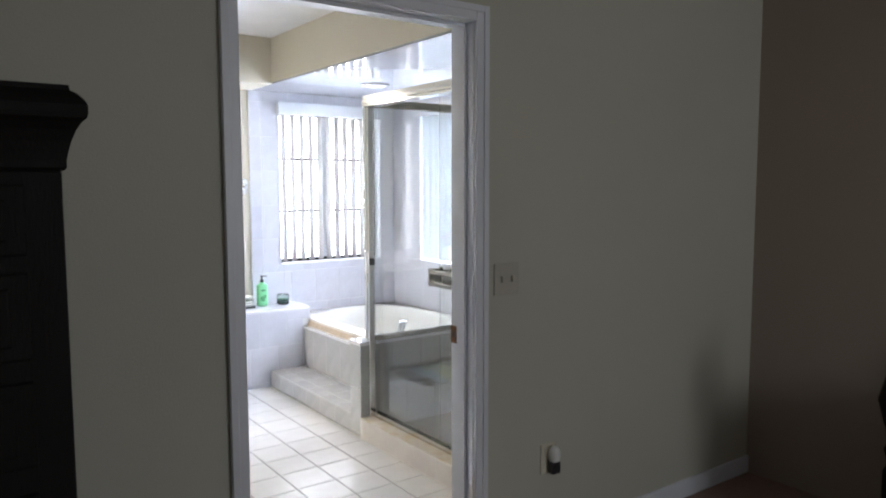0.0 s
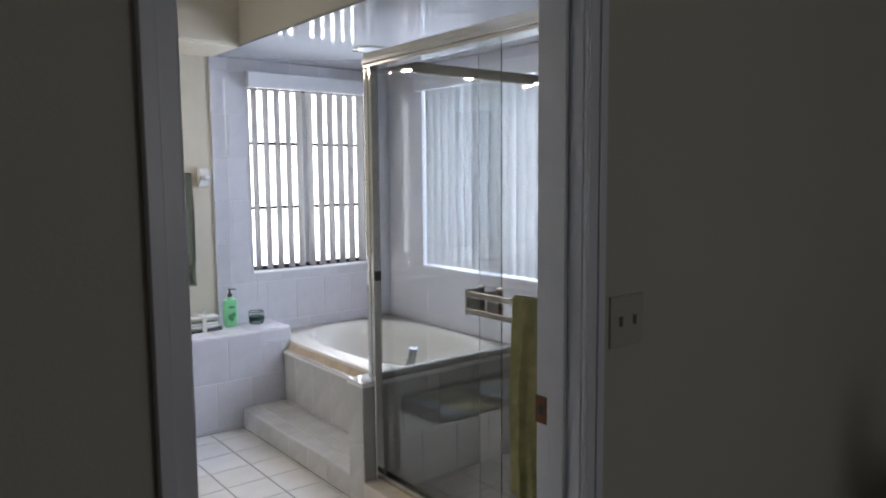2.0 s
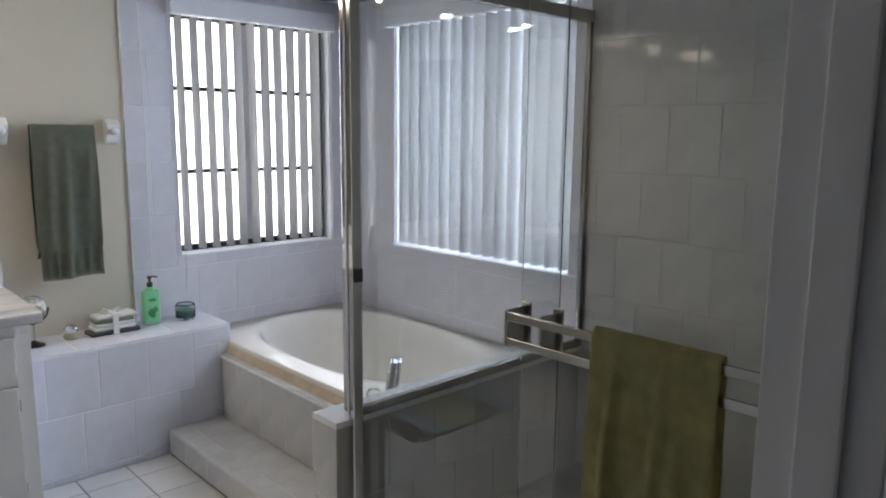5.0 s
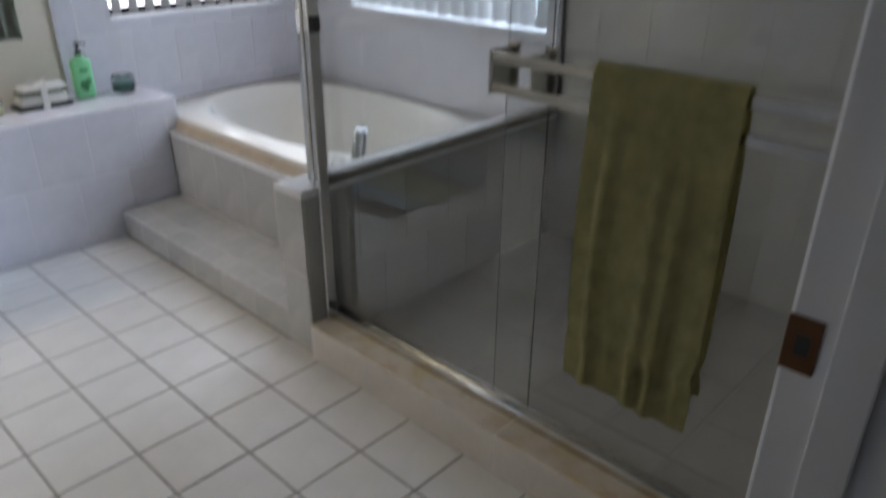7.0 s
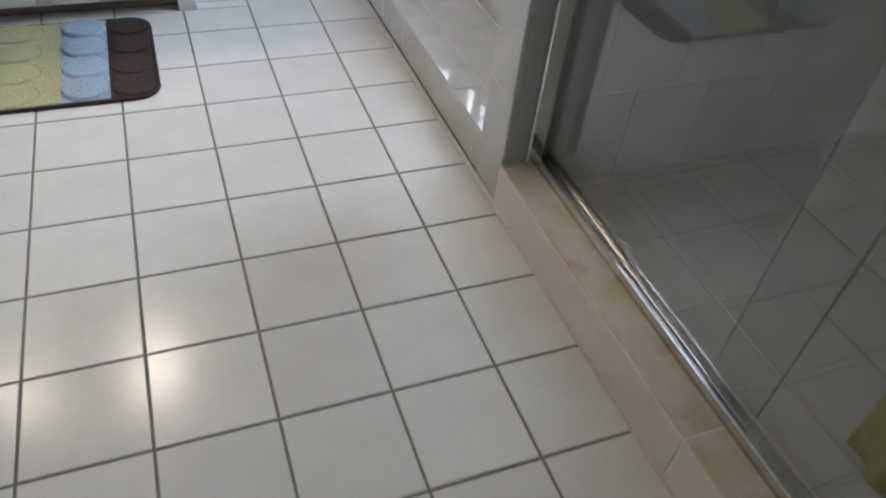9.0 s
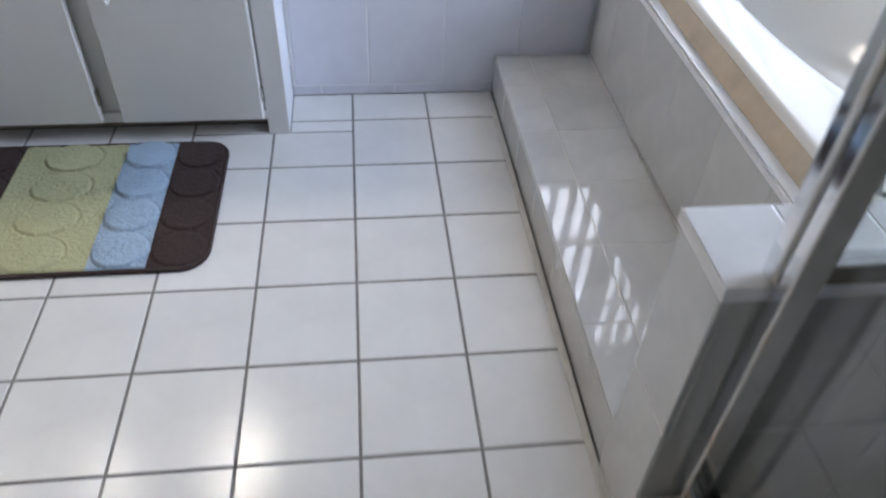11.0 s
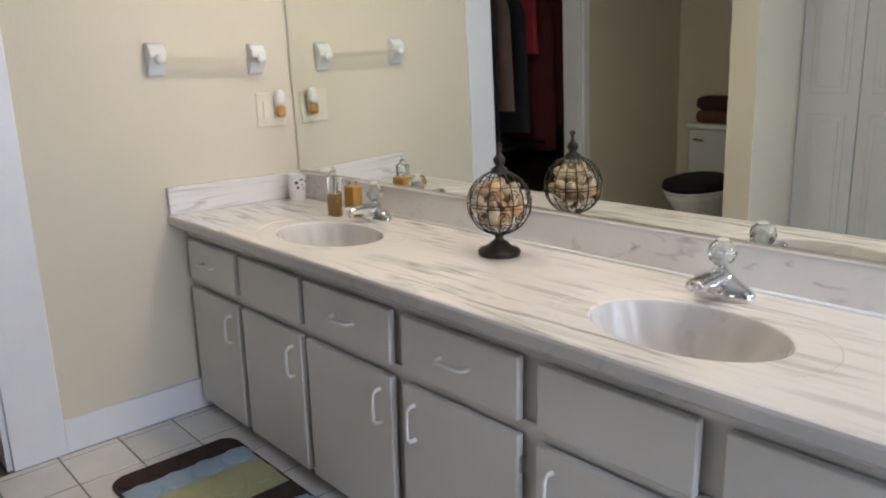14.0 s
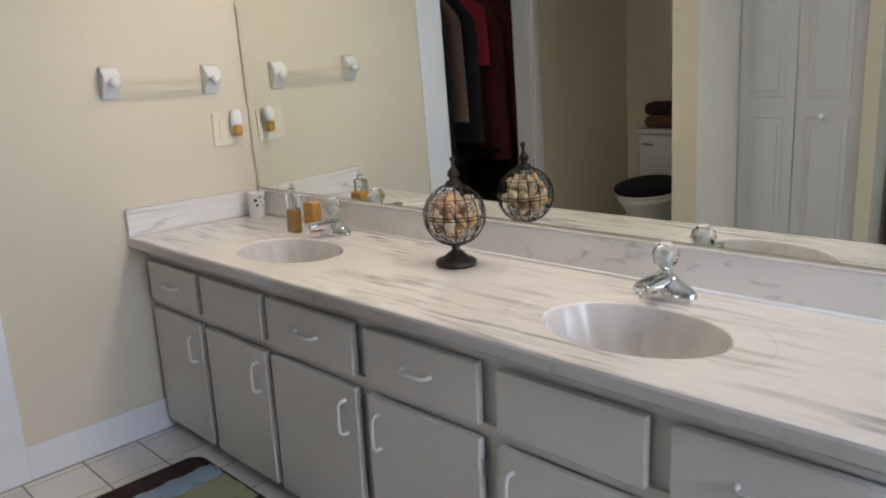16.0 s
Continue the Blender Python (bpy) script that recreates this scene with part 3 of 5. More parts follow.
def blind(label, horizontal, a0, a1, front, z0, z1, pitch, turn):
    t = thing("vertical_blind", (a0, front, z1) if horizontal else (front, a0, z1), label, "window blind", "vertical blinds over the tub")
    L = a1 - a0
    hd = z1 - z0

    def P(a, d, z):
        return (a, d, z) if horizontal else (d, a, z)
    sgn = 1

    def bx(bm, a, b, c, d, e, g, bev=0.0):
        p, q = P(a, c, e), P(b, d, g)
        box(bm, min(p[0], q[0]), max(p[0], q[0]), min(p[1], q[1]), max(p[1], q[1]), e, g, bev)
    v = bmesh.new()
    bx(v, -0.03, L + 0.02, -0.03, -0.022, -0.035, 0.055, 0.002)
    bx(v, -0.03, -0.024, -0.022, 0.022, -0.035, 0.055)
    bx(v, L + 0.014, L + 0.02, -0.022, 0.022, -0.035, 0.055)
    mesh_object("valance", v, M["trim"], t, "white valance strip")
    h = bmesh.new()
    bx(h, 0.0, L, 0.025, 0.06, -0.03, -0.002)
    mesh_object("headrail", h, M["plastic"], t, "white headrail")
    n = int(L / pitch)
    me = None
    for k in range(n + 1):
        a = pitch * (k + 0.4)
        if a > L - 0.01:
            break
        if me is None:
            vb = bmesh.new()
            W = 0.089

            def fn(u, w):
                s = (u - 0.5) * W
                bow = (0.011 if horizontal else -0.011) * (1 - (2 * u - 1) ** 2)
                c = P(bow, s, -0.032 - w * (hd - 0.042))
                return c
            grid(6, 3, fn, vb)
            bmesh.ops.solidify(vb, geom=vb.faces[:], thickness=0.0012)
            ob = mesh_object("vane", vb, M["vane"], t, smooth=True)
            me = ob.data
        else:
            ob = new("vane", me)
            ob.parent = t
        ob.location = P(a, 0.042, 0)
        ob.rotation_euler = (0, 0, radians(turn + random.uniform(-1.3, 1.3)))
    return t


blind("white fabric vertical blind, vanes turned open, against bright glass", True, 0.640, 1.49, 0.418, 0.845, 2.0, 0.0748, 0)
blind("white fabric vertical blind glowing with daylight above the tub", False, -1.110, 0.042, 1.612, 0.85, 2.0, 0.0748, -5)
t = thing("blind_cord", (0.475, 0.425, 2.0), "thin white pull cord hanging beside the window blind", "cord")
mesh_object("cord", tube([(0, 0, 0), (0.004, 0, -0.6), (0.0, 0, -1.3)], 0.0022, 6), M["plastic"], t)
mesh_object("weight", lathe([(0, -1.34), (0.007, -1.335), (0.009, -1.31), (0.003, -1.295), (0, -1.295)], 10), M["plastic"], t)
t = thing("blind_cord", (0.64, 0.425, 0.86), "thin grey cord dangling below the blind", "cord")
mesh_object("cord", tube([(0, 0, 0), (0.003, 0, -0.1), (-0.004, 0, -0.2)], 0.0015, 6), M["lens"], t)

# ---- tub, ledge, step, shower ----
structure("ledge", boxes((-0.162, 0.704, 0.140, YN, -0.004, 0.541)), M["grout_w"], "grout bed of the tiled half-height ledge")
structure("tub_apron", boxes((0.668, 0.70, -1.06, 0.140, -0.004, 0.392), (0.657, 0.70, -1.062, 0.1395, 0.392, 0.403)), M["grout_w"], "tiled front of the tub surround")
bm = bmesh.new()
ends = [[bm.verts.new((x, y, z)) for x, z in ((0.686, 0.4035), (0.722, 0.4035), (0.722, 0.441), (0.706, 0.441))] for y in (-1.06, 0.1395)]
for k in range(4):
    bm.faces.new((ends[0][k], ends[0][(k + 1) % 4], ends[1][(k + 1) % 4], ends[1][k]))
bm.faces.new(ends[0])
bm.faces.new(ends[1])
structure("apron_ledge", boxes((0.660, 0.685, -1.06, 0.1395, 0.4035, 0.4085), bevel=0.002), M["tile_step"], "narrow glazed edge on the tub front")
structure("apron_trim", bm, M["grout_tan"], "tan sloped strip under the tub rim")
structure("step", boxes((0.403, 0.668, -1.06, 0.140, -0.004, 0.105)), M["grout_w"], "grout bed of the step up to the tub")
structure("knee_wall", boxes((0.399, XE, -1.178, -1.068, -0.004, 0.531)), M["grout_w"], "tiled half wall between tub and shower")
structure("shower_curb", boxes((0.392, 0.53, YS, -1.178, -0.004, 0.114)), M["grout_tan"], "tiled shower curb")
structure("curb_caulk", boxes((0.3795, 0.392, YS + 0.016, 0.131, -0.004, 0.0025), bevel=0.001), M["grout_step"], "pale caulk line at the foot of curb and step")
structure("shower_floor", boxes((0.53, XE, YS, -1.178, -0.004, 0.03)), M["grout_f"], "grey shower floor bed")

tub = thing("bathtub", (1.175, -0.31, -0.046), "glossy cream acrylic soaking tub with an oval basin", "bathtub")


def tub_mesh():
    bm = bmesh.new()
    N = 72
    hx0, hx1, hy0, hy1 = -0.467, 0.465, -0.752, 0.755
    loops = []

    def rect(a, zz, inset):
        c, s = math.cos(a), math.sin(a)
        X0, X1, Y0, Y1 = hx0 + inset, hx1 - inset, hy0 + inset, hy1 - inset
        k = min((X1 if c > 0 else X0) / c if abs(c) > 1e-6 else 9, (Y1 if s > 0 else Y0) / s if abs(s) > 1e-6 else 9)
        return (c * k, s * k, zz)

    def oval(a, rx, ry, zz, p=2.4, cx=0.0, cy=0.0):
        c, s = math.cos(a), math.sin(a)
        k = (abs(c / rx) ** p + abs(s / ry) ** p) ** (-1 / p)
        return (cx + 0.935 * c * k, cy + s * k, zz)
    A = [2 * math.pi * (i + 0.5) / N for i in range(N)]
    rows = [[rect(a, 0.470, 0) for a in A], [rect(a, 0.500, 0) for a in A], [rect(a, 0.506, 0.008) for a in A],
            [oval(a, 0.455, 0.70, 0.506, 3.2) for a in A], [oval(a, 0.44, 0.685, 0.516, 2.8) for a in A], [oval(a, 0.415, 0.66, 0.516, 2.6) for a in A],
            [oval(a, 0.40, 0.645, 0.505) for a in A], [oval(a, 0.375, 0.61, 0.42) for a in A], [oval(a, 0.345, 0.565, 0.25) for a in A],
            [oval(a, 0.31, 0.51, 0.15) for a in A], [oval(a, 0.24, 0.43, 0.115) for a in A], [oval(a, 0.10, 0.2, 0.108) for a in A]]
    for r in rows:
        loops.append([bm.verts.new(p) for p in r])
    for a, b in zip(loops, loops[1:]):
        for i in range(N):
            j = (i + 1) % N
            bm.faces.new((a[i], a[j], b[j], b[i]))
    bm.faces.new(loops[-1])
    return bm


mesh_object("shell", tub_mesh(), M["tub"], tub, "cream acrylic basin and rim", smooth=True)
mesh_object("drain", lathe([(0, 0.112), (0.03, 0.112), (0.034, 0.109)], 20, at=(0, 0.3, 0)), M["chrome"], tub)
mesh_object("overflow_cap", lathe([(0, 0.012), (0.028, 0.010), (0.036, 0)], 20, at=(0.30, -0.36, 0.36), tilt=Matrix.Rotation(radians(-75), 4, "Y")), M["chrome"], tub)
for jx, jy in ((0.365, -0.1), (0.365, 0.2), (0.33, -0.42), (-0.33, 0.3)):
    mesh_object("jet", lathe([(0.006, 0.004), (0.016, 0.010), (0.024, 0.0)], 14, at=(jx, jy, 0.32), tilt=Matrix.Rotation(radians(-80 if jx > 0 else 80), 4, "Y")), M["tub"], tub, "moulded tub jet")

fa = thing("tub_faucet", (0.800, -0.955, 0.460), "chrome waterfall tub spout with round valve knobs on the tub rim", "faucet")
pts = arc(lambda s: (0.125 * s ** 0.9 - 0.01, 0.10 * s, 0.0 + 0.115 * math.sin(min(1, s * 1.15) * math.pi * 0.62)), 12)
sp = bmesh.new()
for off in (-0.012, 0.012):
    tube([(x + off * 0.7, y - off * 0.7, z) for x, y, z in pts], [0.013] * 8 + [0.012, 0.012, 0.011, 0.011, 0.010], 10, sp)
mesh_object("spout", sp, M["chrome"], fa, "curved chrome spout", smooth=True)
mesh_object("base", lathe([(0, 0.012), (0.032, 0.012), (0.036, 0)], 20), M["chrome"], fa, smooth=True)
for dx, dy in ((-0.085, 0.0), (0.09, -0.045)):
    mesh_object("knob", lathe([(0.018, 0), (0.016, 0.02), (0.025, 0.026), (0.028, 0.042), (0.022, 0.056), (0, 0.06)], 16, at=(dx, dy, 0)), M["clear"], fa, "clear faceted knob")

# shower enclosure
sh = thing("shower_enclosure", (0.455, -1.9, 0.118), "chrome framed glass shower enclosure with sliding doors on a tiled curb", "shower enclosure")


def shift(bm, dx, dy, dz):
    bmesh.ops.translate(bm, verts=bm.verts[:], vec=(dx, dy, dz))
    return bm


def sp_part(name, rows, material, label="", bevel=0.0, parent=None):
    return mesh_object(name, shift(boxes(*rows, bevel=bevel), -0.455, 1.9, -0.118), material, parent or sh, label)


sp_part("corner_post", [(0.438, 0.474, -1.212, -1.191, 0.118, 1.868)], M["chrome"], "chrome corner post", 0.003)
sp_part("post_channel", [(0.432, 0.453, -1.1905, -1.166, 0.5515, 1.868)], M["chrome"], "bright chrome channel on the half wall", 0.005)
sp_part("pane_channel", [(0.454, 0.476, -1.1905, -1.170, 0.5515, 1.868)], M["nickel"], "dull metal pane channel", 0.002)
sp_part("header", [(0.430, 0.510, YS + 0.02, -1.166, 1.868, 1.884), (0.426, 0.511, YS + 0.02, -1.166, 1.884, 1.902), (0.434, 0.504, YS + 0.02, -1.166, 1.902, 1.93)], M["chrome"], "ridged chrome header rail", 0.003)
sp_part("sill_track", [(0.462, 0.506, YS + 0.02, -1.190, 0.118, 0.128)], M["nickel"], "metal sill track")
sp_part("track_lip", [(0.462, 0.467, YS + 0.02, -1.190, 0.128, 0.142)], M["chrome"], "bright outer lip")
sp_part("track_lip", [(0.500, 0.506, YS + 0.02, -1.190, 0.128, 0.142)], M["nickel"], "inner lip")
sp_part("partition_header", [(0.512, XE - 0.012, -1.198, -1.164, 1.868, 1.915)], M["nickel"], "dull metal rail over the fixed pane", 0.002)
sp_part("partition_sill", [(0.477, XE - 0.012, -1.192, -1.168, 0.5515, 0.580)], M["nickel"], "dull metal channel under the fixed pane", 0.002)
sp_part("wall_channel", [(XE - 0.030, XE - 0.012, -1.192, -1.168, 0.580, 1.868)], M["gunmetal"], "dark metal wall channel", 0.001)
sp_part("wall_jamb", [(0.438, 0.508, YS, YS + 0.02, 0.118, 1.93)], M["chrome"], "chrome wall jamb")
sp_part("fixed_pane", [(0.477, XE - 0.034, -1.1825, -1.1775, 0.580, 1.868)], M["shower_glass"], "clear fixed pane").visible_shadow = False
for nm, x, y0, y1 in (("inner", 0.4885, -1.947, -1.192), ("outer", 0.4735, YS + 0.02, -1.847)):
    d = sp_part("sliding_door", [(x - 0.0025, x + 0.0025, y0, y1, 0.132, 1.868)], M["shower_glass"], "clear frameless sliding glass door")
    d.visible_shadow = False
for by in (-1.866, -1.960):
    sp_part("bracket", [(0.402, 0.470, by - 0.004, by + 0.004, 0.948, 1.036), (0.462, 0.470, by - 0.014, by + 0.014, 0.940, 1.044)], M["nickel"], "square metal towel bar bracket", 0.002)
sp_part("towel_rail", [(0.392, 0.402, -2.56, -1.866, 1.012, 1.032), (0.392, 0.402, -2.56, -1.866, 0.952, 0.972), (0.392, 0.402, -1.872, -1.862, 0.948, 1.036), (0.392, 0.471, -2.57, -2.56, 0.948, 1.036)],
        M["nickel"], "double flat towel rail", 0.0015)
sp_part("pull", [(0.446, 0.470, -1.222, -1.212, 0.99, 1.03)], M["dark_metal"], "small dark catch")


def towel(at, width, drop_front, drop_back, material, label, axis, folds, bunch, seed):
    """A towel folded over a bar that runs along the local x axis; turned by axis degrees."""
    rnd = random.Random(seed)
    ph = [rnd.uniform(0, 6.28) for _ in range(6)]
    t = thing("towel", at, label, "towel")
    t.rotation_euler = (0, 0, radians(axis))
    R = 0.013
    total = drop_front + drop_back + math.pi * R

    def fn(u, v):
        s = v * total
        x = (u - 0.5) * width
        if s < drop_back:
            y, z, dn = R, -(drop_back - s), (drop_back - s)
        elif s < drop_back + math.pi * R:
            a = (s - drop_back) / R
            y, z, dn = R * math.cos(a), R * math.sin(a), 0
        else:
            dn = s - drop_back - math.pi * R
            y, z = -R, -dn
        g = min(1, dn / 0.25)
        w = g * (0.011 * math.sin(u * folds + ph[0]) + 0.007 * math.sin(u * folds * 2.3 + ph[1] + dn * 3))
        if dn > 0 and bunch:
            b = math.exp(-((dn - (drop_front - 0.12)) / 0.016) ** 2)
            w += -0.008 * b + 0.010 * math.sin(u * 38 + ph[2]) * math.exp(-((dn - (drop_front - 0.06)) / 0.05) ** 2)
            x *= 1 - 0.05 * b
        y += (-1 if y < 0 else 1) * abs(w) * 0.4 + w * 0.6 - (0.010 * g if y < 0 else 0)
        x *= 1 - 0.03 * g * math.sin(dn * 4 + ph[3])
        z += -0.004 * math.sin(u * 5 + ph[4]) * g
        return (x, y, z)
    bm = grid(48, 90, fn)
    bmesh.ops.solidify(bm, geom=bm.faces[:], thickness=0.005)
    mesh_object("cloth", bm, material, t, smooth=True)
    return t


towel((0.397, -2.246, 1.036), 0.276, 0.640, 0.58, M["olive"], "olive green bath towel hanging over the shower towel rail", -90, 15, True, 3)


def ceramic_bar(at, span, turn, label):
    """A ceramic towel bar, posts at both ends; local x along the bar, -y into the room."""
    t = thing("towel_bar", at, label, "towel bar", "wall towel bars")
    t.rotation_euler = (0, 0, radians(turn))
    for sx in (-1, 1):
        bm = bmesh.new()
        prof = [(-0.060, 0.0), (-0.052, 0.018), (-0.022, 0.034), (0.004, 0.050), (0.026, 0.046), (0.050, 0.026), (0.058, 0.0)]
        cx = sx * (span / 2)
        ring = [[bm.verts.new((cx + s * w * 0.5, -d, z)) for z, d in prof] for s, w in ((-1, 0.060), (1, 0.060))]
        bm.faces.new(ring[0])
        bm.faces.new(ring[1][::-1])
        for k in range(len(prof)):
            j = (k + 1) % len(prof)
            bm.faces.new((ring[0][k], ring[0][j], ring[1][j], ring[1][k]))
        bmesh.ops.bevel(bm, geom=bm.edges[:], offset=0.003, segments=2, affect="EDGES")
        mesh_object("post", bm, M["ceramic"], t, "white glazed ceramic post")
        mesh_object("cap", lathe([(0, 0.0), (0.014, 0.0), (0.018, 0.008), (0.018, 0.022), (0, 0.026)], 18, at=(cx, -0.046, 0.0), tilt=Matrix.Rotation(radians(90), 4, "X")), M["ceramic"], t, smooth=True)
    mesh_object("rod", boxes((-span / 2, span / 2, -0.056, -0.038, -0.009, 0.009), bevel=0.002), M["clear_rod"], t, "clear acrylic rod")
    return t


M["clear_rod"] = glass("acrylic_rod", (0.99, 1.0, 0.99), 0.15, 1.08)
ceramic_bar((XW, 0.085, 1.345), 0.39, 90, "white ceramic towel bar with a clear rod on the cream wall")
ceramic_bar((0.115, YN, 1.43), 0.44, 0, "white ceramic towel bar above the tiled ledge")
towel((0.125, YN - 0.047, 1.444), 0.25, 0.64, 0.55, M["sage"], "sage green towel hanging on the ceramic bar above the ledge", 0, 9, True, 8)

# ---- vanity ----
van = thing("vanity_cabinet", (-1.425, 0.2, 0.0), "long grey painted vanity cabinet with six doors and small white pulls", "cabinet")


def vp(name, rows, material, label="", bevel=0.0, parent=None, at=None):
    o = at or (-1.425, 0.2, 0.0)
    return mesh_object(name, shift(boxes(*rows, bevel=bevel), -o[0], -o[1], -o[2]), material, parent or van, label, at=(0, 0, 0))


vp("carcass", [(XW + 0.002, -0.17, -0.038, YN - 0.03, 0.05, 0.60), (XW + 0.002, -0.17, -0.038, -0.030, 0.60, 0.748), (XW + 0.002, XW + 0.02, -0.030, YN - 0.03, 0.60, 0.748), (-0.188, -0.17, -0.030, YN - 0.03, 0.60, 0.748)], M["cabinet"], "grey painted carcass")
vp("face_frame", [(XW + 0.002, -0.163, -0.052, -0.038, 0.70, 0.748), (XW + 0.002, -0.215, -0.052, -0.038, 0.044, 0.07), (-0.215, -0.163, -0.052, -0.038, -0.003, 0.70),
                  (XW + 0.002, -0.215, -0.0515, -0.038, 0.515, 0.545)], M["cabinet"], "grey painted face frame", 0.001)
vp("end_panel", [(-0.17, -0.163, -0.038, 0.136, -0.003, 0.748)], M["trim"], "white painted end panel", 0.001)
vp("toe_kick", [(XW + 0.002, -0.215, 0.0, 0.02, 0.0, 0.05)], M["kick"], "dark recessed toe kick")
BAYS = [(-2.655, -2.305), (-2.265, -1.90), (-1.865, -1.462), (-1.412, -1.022), (-0.968, -0.61), (-0.56, -0.22)]


def pull(parent, cx, z, vertical, o):
    y0 = -0.0745
    L, d = 0.048, 0.026
    pts = [(-L, 0), (-L, -d * 0.6), (-L * 0.8, -d), (0, -d * 1.08), (L * 0.8, -d), (L, -d * 0.6), (L, 0)]
    if vertical:
        p = [(cx, y0 + dd, z + s) for s, dd in pts]
    else:
        p = [(cx + s, y0 + dd, z) for s, dd in pts]
    bm = tube(p, [0.006, 0.0052, 0.0045, 0.0045, 0.0045, 0.0052, 0.006], 8)
    mesh_object("handle", shift(bm, *[-c for c in o]), M["plastic"], parent, "small white bow pull", smooth=True)


O = (-1.425, 0.2, 0.0)
for k, (a, b) in enumerate(BAYS):
    d = vp("door", [(a, b, -0.0745, -0.0525, 0.055, 0.512)], M["cabinet"], "", 0.003)
    pull(d, b - 0.045 if k < 3 else a + 0.045, 0.418, True, O)
    for hz in (0.12, 0.44):
        ex = a if k < 3 else b
        bm = boxes((ex - 0.006 if k < 3 else ex, ex if k < 3 else ex + 0.006, -0.066, -0.0525, hz - 0.02, hz + 0.02))
        mesh_object("hinge", shift(bm, *[-c for c in O]), M["nickel"], d)
    d = vp("drawer_front", [(a, b, -0.0745, -0.0525, 0.547, 0.697)], M["cabinet"], "", 0.003)
    if k not in (1, 4):
        pull(d, (a + b) / 2, 0.624, False, O)

# countertop with two integral basins
BASINS = [(-1.99, 0.115), (-0.745, 0.115)]
BRX, BRY = 0.205, 0.150
ct = thing("countertop", (-1.41, 0.16, 0.75), "white cultured marble countertop with grey veins and two oval basins", "countertop")


def counter_mesh():
    bm = bmesh.new()
    x0, x1, y0, y1, zt, zb = XW + 0.002, -0.135, -0.124, 0.428, 0.79, 0.75
    parts = []
    xm = (BASINS[0][0] + BASINS[1][0]) / 2
    N = 96
    strips = [(x0, BASINS[0][0] - 0.30), (BASINS[0][0] - 0.30, BASINS[0][0] + 0.30), (BASINS[0][0] + 0.30, BASINS[1][0] - 0.30), (BASINS[1][0] - 0.30, BASINS[1][0] + 0.30), (BASINS[1][0] + 0.30, x1)]
    e = 0.008
    for k, (a, b) in enumerate(strips):
        if k in (1, 3):
            cx, cy = BASINS[k // 2]
            A = [2 * math.pi * (i + 0.5) / N for i in range(N)]
            outer = []
            for t_ in A:
                c, s = math.cos(t_), math.sin(t_)
                q = min((0.30 / abs(c)) if abs(c) > 1e-6 else 9, ((y1 - cy) / s if s > 0 else (y0 + e - cy) / s) if abs(s) > 1e-6 else 9)
                outer.append((cx + c * q, cy + s * q, zt))
            rows = [outer]
            X0, X1, Y0, Y1 = cx - 0.30, cx + 0.30, y0 + e, y1
            for i in range(N):
                p, q = outer[i], outer[(i + 1) % N]
                on_x = [abs(abs(v[0] - cx) - 0.30) < 1e-6 for v in (p, q)]
                if on_x[0] != on_x[1]:
                    cr = (X1 if p[0] > cx else X0, Y1 if p[1] > cy else Y0, zt)
                    bm.faces.new([bm.verts.new(v) for v in (p, cr, q)])
            for f, dz in ((1.40, 0.0), (1.385, -0.0012), (1.02, -0.002), (1.0, -0.004), (0.988, -0.009), (0.955, -0.025), (0.90, -0.06), (0.81, -0.098), (0.66, -0.132), (0.47, -0.152), (0.26, -0.163), (0.10, -0.166)):
                rib = 0.055 * min(1, max(0, (1.0 - f) / 0.08)) * min(1, f / 0.4)
                rows.append([(cx + math.cos(t_) * BRX * f * (1 + rib * abs(math.cos(6.5 * (t_ - 1.57))) - rib / 2), cy + math.sin(t_) * BRY * f * (1 + rib * abs(math.cos(6.5 * (t_ - 1.57))) - rib / 2), zt + dz) for t_ in A])
            vs = [[bm.verts.new(p) for p in r] for r in rows]
            for r0, r1 in zip(vs, vs[1:]):
                for i in range(N):
                    j = (i + 1) % N
                    bm.faces.new((r0[i], r0[j], r1[j], r1[i]))
            bm.faces.new(vs[-1])
        else:
            q = [bm.verts.new(p) for p in ((a, y0 + e, zt), (b, y0 + e, zt), (b, y1, zt), (a, y1, zt))]
            bm.faces.new(q)
    prof = [(y0 + e, zt), (y0 + 0.003, zt - 0.003), (y0, zt - 0.010), (y0, zb + 0.006), (y0 + 0.004, zb), (y1, zb)]
    pv = [[bm.verts.new((x, y, z)) for y, z in prof] for x in (x0, x1)]
    for i in range(len(prof) - 1):
        if i < 4:
            bm.faces.new((pv[0][i], pv[0][i + 1], pv[1][i + 1], pv[1][i]))
    for xx, side in ((x0, 0), (x1, 1)):
        q = [pv[side][i] for i in range(5)] + [bm.verts.new((xx, y1, zb)), bm.verts.new((xx, y1, zt))]
        bm.faces.new(q)
    q = [bm.verts.new(p) for p in ((x0, y0 + 0.004, zb), (x1, y0 + 0.004, zb), (x1, -0.03, zb), (x0, -0.03, zb))]
    bm.faces.new(q)
    bmesh.ops.remove_doubles(bm, verts=bm.verts[:], dist=0.0002)
    return bm


cm = shift(counter_mesh(), 1.41, -0.16, -0.75)
slab = mesh_object("slab", cm, M["marble"], ct, "veined marble top")
slab.data.materials.append(M["marble_shaded"])
# bowl and front edge faces take the marble with shade in its colour
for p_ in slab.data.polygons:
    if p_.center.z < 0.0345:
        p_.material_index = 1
    if p_.area < 0.004 and p_.center.z < 0.0345:
        p_.use_smooth = True
